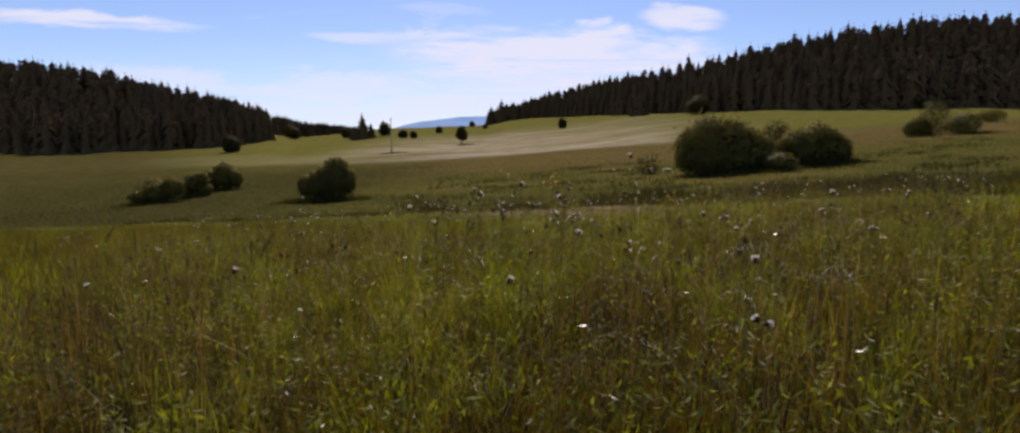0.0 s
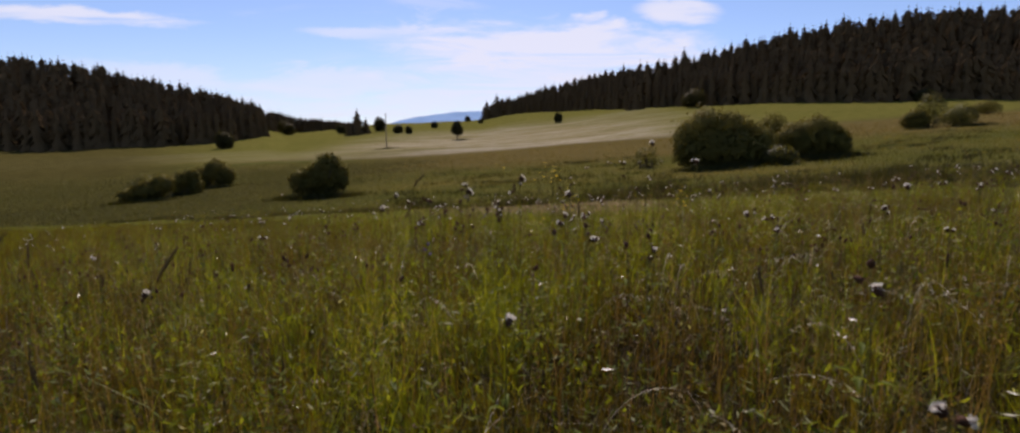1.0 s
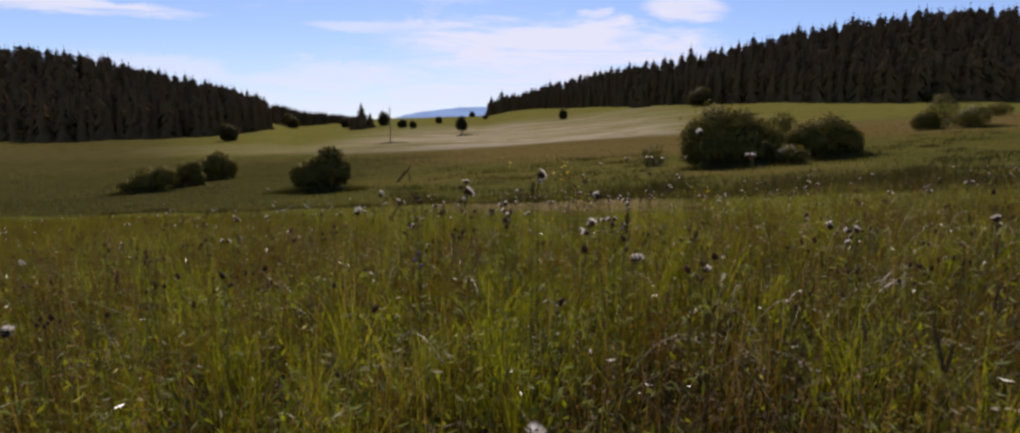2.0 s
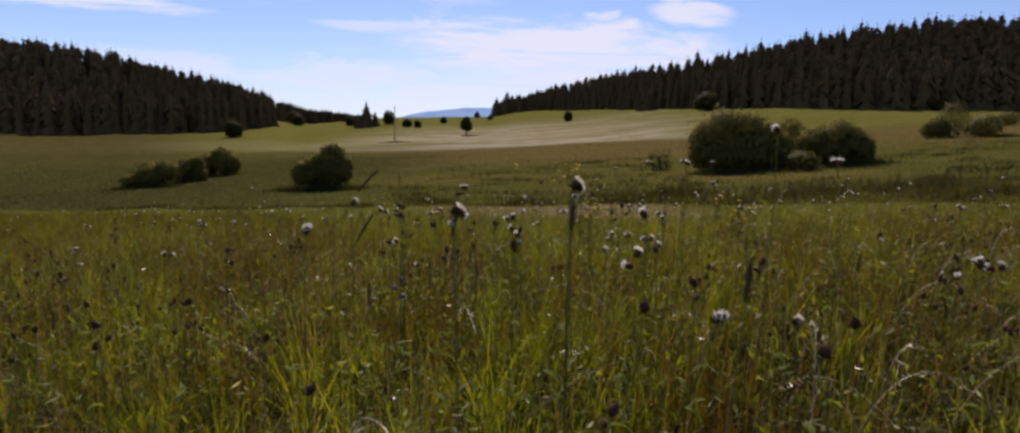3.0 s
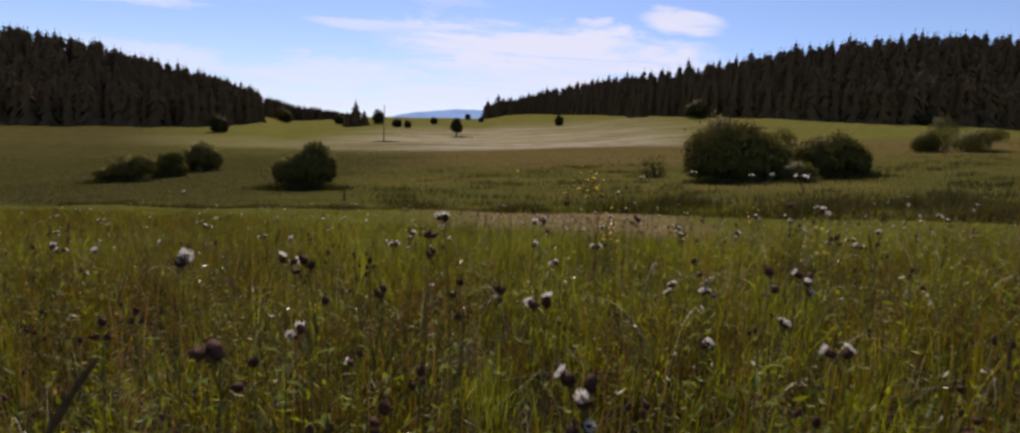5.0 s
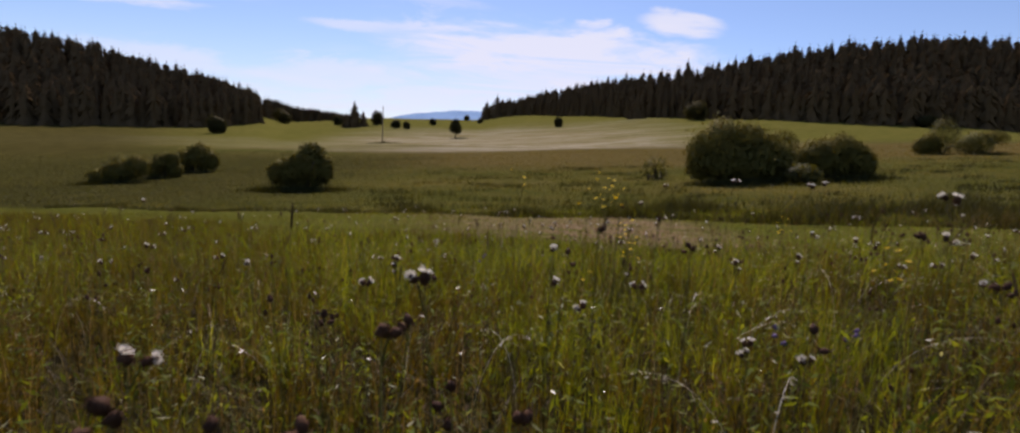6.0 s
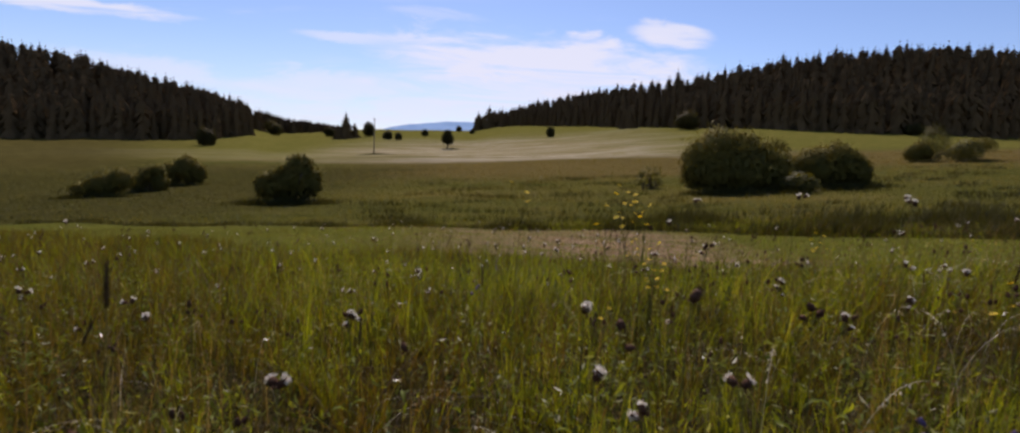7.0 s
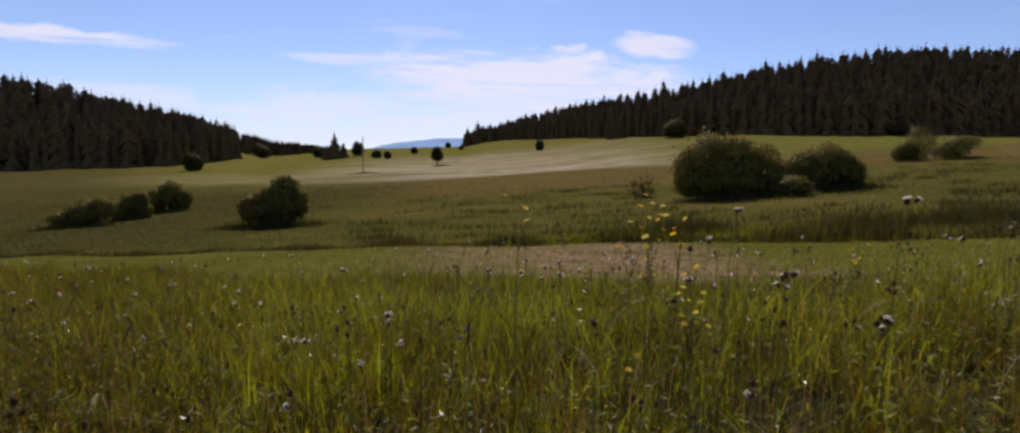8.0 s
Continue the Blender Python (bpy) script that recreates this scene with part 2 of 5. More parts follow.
def ground_material():
    m, (node, calc, mixc, fade) = material("meadow_ground")
    place = node("ShaderNodeTexCoord").outputs["Object"]
    xyz = node("ShaderNodeSeparateXYZ", {0: place})
    x, y = xyz.outputs[0], xyz.outputs[1]
    wide = node("ShaderNodeTexNoise", {"Vector": stretched(node, place, (0.35, 1.0, 1.0)), "Scale": 0.05, "Detail": 5.0, "Roughness": 0.6}).outputs["Fac"]
    mid = node("ShaderNodeTexNoise", {"Vector": stretched(node, place, (0.6, 1.0, 1.0)), "Scale": 0.6, "Detail": 6.0, "Roughness": 0.65}).outputs["Fac"]
    fine = node("ShaderNodeTexNoise", {"Vector": place, "Scale": 9.0, "Detail": 4.0, "Roughness": 0.7}).outputs["Fac"]
    f = calc("ADD", calc("MULTIPLY", fade(wide, 0.3, 0.7), 0.55), calc("MULTIPLY", fade(mid, 0.25, 0.75), 0.45))
    green = ramp(node, f, [(0.0, (0.055, 0.058, 0.014)), (0.4, (0.080, 0.080, 0.019)), (0.7, (0.115, 0.10, 0.027)), (1.0, (0.15, 0.115, 0.042))])
    # russet belt of older grass before the hay meadow
    edge = calc("ADD", calc("ADD", y, calc("MULTIPLY", calc("SUBTRACT", wide, 0.5), 30.0)), calc("MULTIPLY", calc("SUBTRACT", mid, 0.5), 8.0))
    russet = calc("MULTIPLY", calc("MULTIPLY", fade(edge, 40.0, 58.0), fade(edge, 104.0, 88.0)), fade(x, -34.0, -8.0))
    col = mixc(calc("MULTIPLY", russet, 0.75), green, (0.130, 0.096, 0.036, 1.0))
    col = mixc(calc("MULTIPLY", fade(edge, 92.0, 112.0), 0.8), col, ramp(node, mid, [(0.3, (0.105, 0.105, 0.020)), (0.7, (0.165, 0.15, 0.036))]))
    # pale mown hay meadow; it thins out to both sides
    drift = calc("ADD", x, calc("MULTIPLY", calc("SUBTRACT", wide, 0.5), 50.0))
    hay = calc("MULTIPLY", calc("MULTIPLY", fade(edge, 86.0, 104.0), fade(edge, 225.0, 145.0)), calc("MULTIPLY", fade(drift, -62.0, -18.0), fade(drift, 66.0, 14.0)))
    side = calc("MULTIPLY", calc("MULTIPLY", fade(edge, 100.0, 112.0), fade(edge, 136.0, 124.0)), calc("MULTIPLY", fade(drift, 30.0, -20.0), 0.22))
    hay = calc("MAXIMUM", hay, side)
    swath = node("ShaderNodeTexNoise", {"Vector": stretched(node, place, (0.14, 1.0, 1.0)), "Scale": 0.22, "Detail": 6.0, "Roughness": 0.7}).outputs["Fac"]
    tone = ramp(node, swath, [(0.32, (0.15, 0.125, 0.05)), (0.48, (0.26, 0.215, 0.115)), (0.62, (0.46, 0.41, 0.31))])
    col = mixc(calc("MULTIPLY", hay, 0.8), col, tone)
    # darker olive floor on the left of the valley
    left_floor = calc("MULTIPLY", fade(calc("ADD", x, calc("MULTIPLY", calc("SUBTRACT", mid, 0.5), 12.0)), -3.0, -18.0), calc("MULTIPLY", fade(y, 13.0, 17.0), fade(y, 92.0, 74.0)))
    col = mixc(calc("MULTIPLY", left_floor, 0.85), col, ramp(node, mid, [(0.3, (0.040, 0.039, 0.011)), (0.7, (0.072, 0.064, 0.018))]))
    # far-left ground below the wood: its shade painted in as olive-brown
    wood_shade = calc("MULTIPLY", fade(calc("DIVIDE", x, calc("MAXIMUM", y, 1.0)), -0.48, -0.78), fade(y, 70.0, 95.0))
    col = mixc(calc("MULTIPLY", wood_shade, 0.85), col, ramp(node, mid, [(0.3, (0.050, 0.042, 0.013)), (0.7, (0.085, 0.070, 0.022))]))
    # litter and soil under the near sward, shade between blades painted in dark
    shaded_litter = calc("MULTIPLY", fade(y, 9.5, 6.5), 0.8)
    col = mixc(shaded_litter, col, ramp(node, mid, [(0.3, (0.022, 0.017, 0.008)), (0.7, (0.045, 0.035, 0.015))]))
    # mown track that runs aslant across the slope: green turf, trodden to straw in the middle stretch
    wave = calc("MULTIPLY", calc("SUBTRACT", mid, 0.5), 1.6)
    near = calc("ADD", calc("SUBTRACT", calc("MULTIPLY_ADD", x, 0.53, y), 9.9), wave)
    far = calc("MINIMUM", calc("MULTIPLY_ADD", x, -0.72, 16.2), calc("MULTIPLY_ADD", x, -0.25, 16.65))
    inside = calc("MULTIPLY", fade(near, -0.3, 0.4), fade(calc("SUBTRACT", far, y), -0.2, 0.3))
    rut = node("ShaderNodeTexNoise", {"Vector": node("ShaderNodeCombineXYZ", {0: calc("MULTIPLY", x, 0.35), 1: calc("MULTIPLY", near, 1.6)}).outputs[0], "Scale": 1.0, "Detail": 5.0, "Roughness": 0.65}).outputs["Fac"]
    col = mixc(calc("MULTIPLY", inside, 0.8), col, ramp(node, rut, [(0.32, (0.080, 0.092, 0.014)), (0.68, (0.135, 0.135, 0.025))]))
    straw = calc("MULTIPLY", inside, calc("MULTIPLY", fade(calc("ADD", x, calc("MULTIPLY", wave, 2.0)), -3.5, 1.8), fade(calc("ADD", x, wave), 4.4, 2.6)))
    col = mixc(calc("MULTIPLY", straw, fade(rut, 0.62, 0.42)), col, ramp(node, fine, [(0.35, (0.15, 0.10, 0.055)), (0.7, (0.36, 0.25, 0.155))]))
    col = mixc(calc("MULTIPLY", inside, fade(rut, 0.60, 0.68)), col, (0.05, 0.034, 0.016, 1.0))
    col = mixc(0.5, col, ramp(node, fine, [(0.3, (0.45, 0.45, 0.42)), (0.7, (1.0, 1.0, 1.0))]), "MULTIPLY")
    b = node("ShaderNodeBump", {"Strength": 0.9, "Distance": 0.15, "Height": calc("ADD", fine, calc("MULTIPLY", mid, 2.0))})
    bsdf = node("ShaderNodeBsdfPrincipled", {"Base Color": col, "Roughness": 1.0, "Normal": b.outputs[0], "Specular IOR Level": 0.0})
    node("ShaderNodeOutputMaterial", {"Surface": bsdf.outputs[0]})
    return m


GROUND = ground_material()


# ---- the lie of the land ----
def smooth(a, b, t):
    s = np.clip((t - a) / (b - a), 0.0, 1.0)
    return s * s * (3 - 2 * s)


# heights along three lines that fan out from the start: to the left, ahead, to the right
LINE_Y = (-60, 0, 4, 7, 13, 20, 30, 45, 60, 100, 150, 200, 300, 450, 700, 1200, 4500)
AHEAD = (1.5, -0.87, -1.0, -1.27, -1.76, -2.4, -2.6, -2.65, -2.5, -1.6, 0.1, 3.4, 9.6, 14.0, 20.0, 16.0, -40.0)
LEFT = (-2.0, -1.2, -1.55, -1.9, -2.6, -3.4, -4.3, -5.6, -6.3, -5.3, -3.0, 0.5, 6.0, 10.0, 16.0, 16.0, 0.0)
RIGHT = (4.0, -0.5, -0.5, -0.65, -0.95, -1.0, -0.7, 0.2, 1.0, 4.0, 9.8, 16.5, 29.0, 34.0, 44.0, 50.0, 30.0)
# the wooded hills: where their front edge runs, how steeply one looks up to its foot, and to the tree tops on the ridge behind it
HILL_U = (-1.6, -0.89, -0.77, -0.66, -0.54, -0.46, -0.40, -0.33, -0.25, -0.05, -0.01, 0.04, 0.13, 0.257, 0.385, 0.516, 0.647, 0.78, 0.914, 1.05, 1.6)
HILL_EDGE = (150, 152, 155, 165, 175, 190, 285, 300, 420, 420, 345, 325, 265, 210, 185, 168, 156, 150, 150, 150, 150)
SKYLINE = (0.20, 0.172, 0.151, 0.125, 0.097, 0.070, 0.048, 0.040, 0.03, 0.03, 0.064, 0.087, 0.114, 0.137, 0.161, 0.192, 0.213, 0.232, 0.235, 0.235, 0.20)
FOOT = (-0.02, -0.0185, -0.014, -0.0105, -0.002, 0.0095, 0.0175, 0.024, 0.030, 0.036, 0.046, 0.051, 0.0545, 0.060, 0.065, 0.069, 0.070, 0.0715, 0.073, 0.074, 0.08)
TREE = 13.0
RIDGE = 1.45


def cubic(x, xs, ys):
    """A smooth curve through the points xs, ys."""
    xs, ys = np.asarray(xs, float), np.asarray(ys, float)
    slope = np.gradient(ys, xs)
    x = np.clip(x, xs[0], xs[-1])
    i = np.clip(np.searchsorted(xs, x) - 1, 0, len(xs) - 2)
    h = xs[i + 1] - xs[i]
    t = (x - xs[i]) / h
    return ((2 * t**3 - 3 * t**2 + 1) * ys[i] + (t**3 - 2 * t**2 + t) * h * slope[i]
            + (-2 * t**3 + 3 * t**2) * ys[i + 1] + (t**3 - t**2) * h * slope[i + 1])


def land(x, y):
    """The ground's height at x, y (arrays)."""
    x, y = np.asarray(x, float), np.asarray(y, float)
    u = np.clip(x / (np.maximum(y, 0.0) + 6.0), -1.4, 1.4)
    c, l, r = cubic(y, LINE_Y, AHEAD), cubic(y, LINE_Y, LEFT), cubic(y, LINE_Y, RIGHT)
    k = u / 0.75
    z = c + np.where(k < 0, (l - c) * -k, (r - c) * k)
    q = x / np.maximum(y, 1.0)
    edge = np.interp(q, HILL_U, HILL_EDGE)
    foot = np.interp(q, HILL_U, FOOT) * (edge - 4.0) * (1 + 0.047 * q) - 0.18
    k = np.clip(q / 0.75, -2.0, 2.0)
    ce, le, re = (cubic(edge, LINE_Y, line) for line in (AHEAD, LEFT, RIGHT))
    there = ce + np.where(k < 0, (le - ce) * -k, (re - ce) * k)
    z = z + (foot - there) * smooth(85.0, edge, y) * (y > 1)
    top = np.interp(q, HILL_U, SKYLINE) * edge * RIDGE * (1 + 0.047 * q) - TREE
    s = smooth(edge, edge * RIDGE, y)
    wooded = smooth(-0.33, -0.40, q) + smooth(-0.05, 0.0, q)
    z = z + (top - z) * s * wooded * (y > 1)
    z = z + 0.05 * np.sin(x * 0.9 + 1.3) * np.sin(y * 0.7) * smooth(2.0, 10.0, y) + 0.25 * np.sin(x * 0.11) * np.sin(y * 0.09 + 0.5) * smooth(25, 80, y)
    return z


def high(x, y):
    return float(land(np.array([x]), np.array([y]))[0])


def mesh_of(name, verts, faces, mat, smooth_faces=True):
    me = bpy.data.meshes.new(name)
    me.from_pydata(verts, [], faces)
    me.materials.append(mat)
    if smooth_faces:
        me.polygons.foreach_set("use_smooth", [True] * len(me.polygons))
    me.update()
    return me


def quick_mesh(name, co, counts, loops, mat, smooth_faces=True):
    """A mesh out of arrays: corners (n x 3), corners to a face, and their numbers."""
    me = bpy.data.meshes.new(name)
    me.vertices.add(len(co))
    me.vertices.foreach_set("co", np.asarray(co, np.float32).ravel())
    me.loops.add(len(loops))
    me.loops.foreach_set("vertex_index", np.asarray(loops, np.int32))
    me.polygons.add(len(counts))
    starts = np.concatenate(([0], np.cumsum(counts)[:-1]))
    me.polygons.foreach_set("loop_start", starts.astype(np.int32))
    if smooth_faces:
        me.polygons.foreach_set("use_smooth", np.ones(len(counts), bool))
    me.materials.append(mat)
    me.update(calc_edges=True)
    return me


def build_ground():
    ys = np.concatenate([np.array([-900.0, -400.0, -200.0, -110.0]), np.arange(-60, -4, 6.0), np.arange(-4, 40, 0.5), np.arange(40, 120, 2.0), np.arange(120, 520, 6.0), np.array([560, 620, 700, 820, 1000, 1300, 1800, 2600, 3500, 4500])])
    # rows widen with distance, so that the far ground is as fine on the picture as the near one
    us = np.linspace(-1, 1, 241)
    us = np.sign(us) * (0.7 * np.abs(us) + 0.3 * np.abs(us)**2)
    co = []
    for y in ys:
        half = 1.7 * abs(y) + 60.0
        x = us * half
        co.append(np.stack([x, np.full_like(x, y), land(x, np.full_like(x, y))], 1))
    co = np.concatenate(co)
    n, rows = len(us), len(ys)
    i = (np.arange(rows - 1)[:, None] * n + np.arange(n - 1)[None, :]).ravel()
    loops = np.stack([i, i + 1, i + n + 1, i + n], 1).ravel()
    ob = new("ground", quick_mesh("ground", co, np.full(len(i), 4), loops, GROUND))
    tagged(ob, "rolling green and straw-coloured meadow falling into a shallow valley", "meadow", kind="structure")


build_ground()


def build_backdrop():
    # distance haze put into a glowing blue colour; the ridges take no light
    m, (node, calc, mixc, fade) = material("haze_blue_glow")
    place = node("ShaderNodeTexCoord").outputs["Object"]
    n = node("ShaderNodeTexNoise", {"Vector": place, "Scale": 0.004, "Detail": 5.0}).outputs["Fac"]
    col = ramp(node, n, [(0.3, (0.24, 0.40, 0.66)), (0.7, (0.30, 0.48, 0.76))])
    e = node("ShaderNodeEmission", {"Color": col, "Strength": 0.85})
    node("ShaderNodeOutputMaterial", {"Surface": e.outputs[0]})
    rng = np.random.default_rng(5)
    for name, y, base, crest in (("backdrop_far_hills", 4300.0, -60.0, ((-3200, 40), (-1350, 90), (-1000, 128), (-780, 180), (-430, 224), (-240, 232), (-60, 252), (200, 262), (600, 220), (1500, 120), (3200, 60))),
                                 ("backdrop_near_hills", 3900.0, -60.0, ((-3200, 40), (-1000, 96), (-640, 128), (-420, 160), (-150, 186), (100, 190), (500, 150), (1300, 110), (3200, 60)))):
        xs = np.linspace(-2600, 2600, 180)
        top = cubic(xs, [c[0] for c in crest], [c[1] for c in crest])
        top = top + 3.0 * np.sin(xs * 0.013) + 1.5 * np.sin(xs * 0.041)
        co = np.concatenate([np.stack([xs, np.full_like(xs, y - 300), np.full_like(xs, base)], 1), np.stack([xs, np.full_like(xs, y), top], 1),
                             np.stack([xs, np.full_like(xs, y + 300), np.full_like(xs, base)], 1)])
        k = len(xs)
        i = np.arange(k - 1)
        loops = np.concatenate([np.stack([i, i + 1, i + k + 1, i + k], 1).ravel(), np.stack([i + k, i + k + 1, i + 2 * k + 1, i + 2 * k], 1).ravel()])
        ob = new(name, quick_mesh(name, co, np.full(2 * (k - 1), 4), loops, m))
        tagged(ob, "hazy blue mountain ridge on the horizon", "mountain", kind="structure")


build_backdrop()


def part(name, me, parent, label=""):
    ob = new(name, me)
    ob.parent = parent
    if label:
        tagged(ob, label)
    return ob


def tube(path, radii, sides=6):
    """Corners and faces of a tapered tube along a path."""
    path = [Vector(p) for p in path]
    verts, faces = [], []
    for i, p in enumerate(path):
        d = (path[min(i + 1, len(path) - 1)] - path[max(i - 1, 0)]).normalized()
        a = d.orthogonal().normalized()
        b = d.cross(a)
        for s in range(sides):
            t = 2 * math.pi * s / sides
            verts.append(tuple(p + (a * math.cos(t) + b * math.sin(t)) * radii[i]))
    for i in range(len(path) - 1):
        for s in range(sides):
            q = (s + 1) % sides
            faces.append((i * sides + s, i * sides + q, (i + 1) * sides + q, (i + 1) * sides + s))
    faces.append(tuple(range(sides - 1, -1, -1)))
    faces.append(tuple((len(path) - 1) * sides + s for s in range(sides)))
    return verts, faces


def joined(pieces):
    verts, faces = [], []
    for v, f in pieces:
        o = len(verts)
        verts += v
        faces += [tuple(i + o for i in face) for face in f]
    return verts, faces


# ---- trees and shrubs ----
def leaf_cloud(rng, lobes, count, size, shell=0.55):
    """Small bent leaves in the outer part of several lobes: centre, half sizes. Returns corners and quads."""
    lobes = [(np.array(c, float), np.array(h, float)) for c, h in lobes]
    w = np.array([h[0] * h[1] + h[1] * h[2] + h[0] * h[2] for _, h in lobes])
    pick = rng.choice(len(lobes), count, p=w / w.sum())
    c = np.array([l[0] for l in lobes])[pick]
    h = np.array([l[1] for l in lobes])[pick]
    d = rng.normal(size=(count, 3))
    d /= np.linalg.norm(d, axis=1)[:, None]
    lump = 1 + 0.13 * np.sin(d[:, 0] * 7 + pick) * np.sin(d[:, 2] * 6 + 2 * pick) + 0.10 * np.sin(d[:, 1] * 11 + d[:, 2] * 9)
    rad = (shell + (1 - shell) * rng.random(count)**0.6) * lump * (1 + 0.13 * rng.normal(size=count) * (rng.random(count) < 0.4))
    p = c + d * h * rad[:, None]
    out = d / h
    out /= np.linalg.norm(out, axis=1)[:, None]
    keep = p[:, 2] > 0.05
    p, out = p[keep], out[keep]
    n = len(p)
    a = rng.normal(size=(n, 3))
    a /= np.linalg.norm(a, axis=1)[:, None]
    b = np.cross(a, rng.normal(size=(n, 3)))
    b /= np.linalg.norm(b, axis=1)[:, None]
    face = np.cross(a, b)
    b = np.where((face * out).sum(1)[:, None] > 0, -b, b)
    s = size * (0.6 + 0.8 * rng.random(n))[:, None]
    co = np.stack([p - a * s, p + b * s * 0.45, p + a * s, p - b * s * 0.45], 1).reshape(-1, 3)
    nor = out * 0.8 - np.cross(a, b) * 0.35
    return co, np.repeat(nor, 4, 0)


def leaf_mesh(name, co, mat, nor=None):
    """Quads out of corners; nor: shading normals, so that a crown is lit as one soft body."""
    n = len(co) // 4
    me = quick_mesh(name, co, np.full(n, 4), np.arange(4 * n), mat, nor is not None)
    if nor is not None:
        nor = nor / np.linalg.norm(nor, axis=1)[:, None]
        me.attributes.new("custom_normal", "FLOAT_VECTOR", "POINT").data.foreach_set("vector", nor.astype(np.float32).ravel())
    return me


def crown_of(rng, lobes, count, size, mat, shell=0.55):
    co, nor = leaf_cloud(rng, lobes, count, size, shell)
    return co, mat, nor


def shrub(name, label, lobes, x, y, leaves, size, mat, seed, group=""):
    """A many-stemmed bush: stems out of one root, and a leafy crown with an uneven outline."""
    rng = np.random.default_rng(seed)
    root = new(name)
    root.location = (x, y, high(x, y) - 0.05)
    tagged(root, label, "bush", group)
    for c, h in lobes:
        for _ in range(3):
            end = np.array(c) + rng.normal(size=3) * np.array(h) * 0.35
            end[2] = max(end[2], 0.3)
            foot = np.array([c[0] * 0.35 + rng.normal() * 0.12, c[1] * 0.35 + rng.normal() * 0.12, 0.0])
            mid = foot * 0.45 + end * 0.55 + np.array([0, 0, 0.15 * h[2]])
            v, f = tube([foot, mid, end], [0.07, 0.045, 0.015], 5)
            part("stem", mesh_of("shrub_stem", v, f, BARK), root, "grey-brown stem")
    part("crown", leaf_mesh("crown", *crown_of(rng, lobes, leaves, size, mat)), root)
    return root


shrub("willow_bush", "large rounded dark green willow bush in the meadow",
      [((-0.9, 0, 1.75), (1.85, 1.7, 1.65)), ((0.5, 0.3, 1.6), (1.8, 1.7, 1.5)), ((2.0, 0, 1.25), (1.05, 1.2, 1.15)), ((-0.2, -0.5, 1.0), (2.4, 1.5, 1.1)), ((-1.9, 0.2, 1.2), (0.9, 1.2, 1.2))],
      12.95, 31.2, 42000, 0.085, WILLOW, 11, "bushes in the meadow")
shrub("willow_bush", "domed dark green willow bush beside a larger one",
      [((-1.0, 0, 1.05), (1.15, 1.3, 1.1)), ((0.2, 0.2, 1.3), (1.4, 1.4, 1.2)), ((1.35, 0, 0.95), (0.8, 1.1, 0.95))],
      19.05, 32.4, 28000, 0.085, WILLOW, 12, "bushes in the meadow")
shrub("willow_bush", "ragged two-lobed grey-green bush on the valley floor",
      [((0.45, 0, 1.35), (0.95, 0.9, 1.15)), ((-0.3, 0.1, 1.05), (0.9, 0.9, 0.9)), ((-1.2, 0, 0.95), (0.5, 0.6, 0.65)), ((0.62, 0, 2.2), (0.5, 0.45, 0.42)), ((1.25, 0, 1.25), (0.42, 0.5, 0.75))],
      -10.75, 30.0, 11000, 0.085, WILLOW, 13, "bushes in the meadow")
shrub("willow_bush", "low dark bush in a loose row on the valley floor",
      [((-1.2, 0, 0.55), (1.0, 0.8, 0.5)), ((0.3, 0, 1.0), (1.2, 1.0, 0.85)), ((1.3, 0.1, 1.45), (0.85, 0.8, 0.8)), ((-0.4, 0, 0.8), (0.9, 0.8, 0.6))], -29.2, 42.0, 8000, 0.10, WILLOW, 14, "bushes in the meadow")
shrub("willow_bush", "narrow leaning bush in a loose row on the valley floor",
      [((-0.6, 0, 0.8), (0.8, 0.7, 0.75)), ((0.3, 0.1, 1.5), (0.9, 0.8, 0.85)), ((1.0, 0, 1.9), (0.65, 0.6, 0.6)), ((1.2, 0, 0.9), (0.7, 0.6, 0.7))], -30.0, 48.0, 6000, 0.10, WILLOW, 15, "bushes in the meadow")
shrub("willow_bush", "broad rounded dark bush ending a loose row on the valley floor",
      [((-1.2, 0, 1.2), (1.0, 1.1, 1.1)), ((0.2, 0.1, 1.7), (1.4, 1.3, 1.35)), ((1.4, 0, 1.4), (0.8, 0.9, 1.0))], -32.1, 57.0, 8000, 0.12, WILLOW, 16, "bushes in the meadow")
shrub("willow_bush", "small pale see-through bush on the valley floor",
      [((0, 0, 0.9), (1.3, 1.0, 0.9)), ((0.6, 0, 1.4), (0.9, 0.7, 1.0))], -35.6, 50.0, 1500, 0.09, PALE_LEAF, 17, "bushes in the meadow")
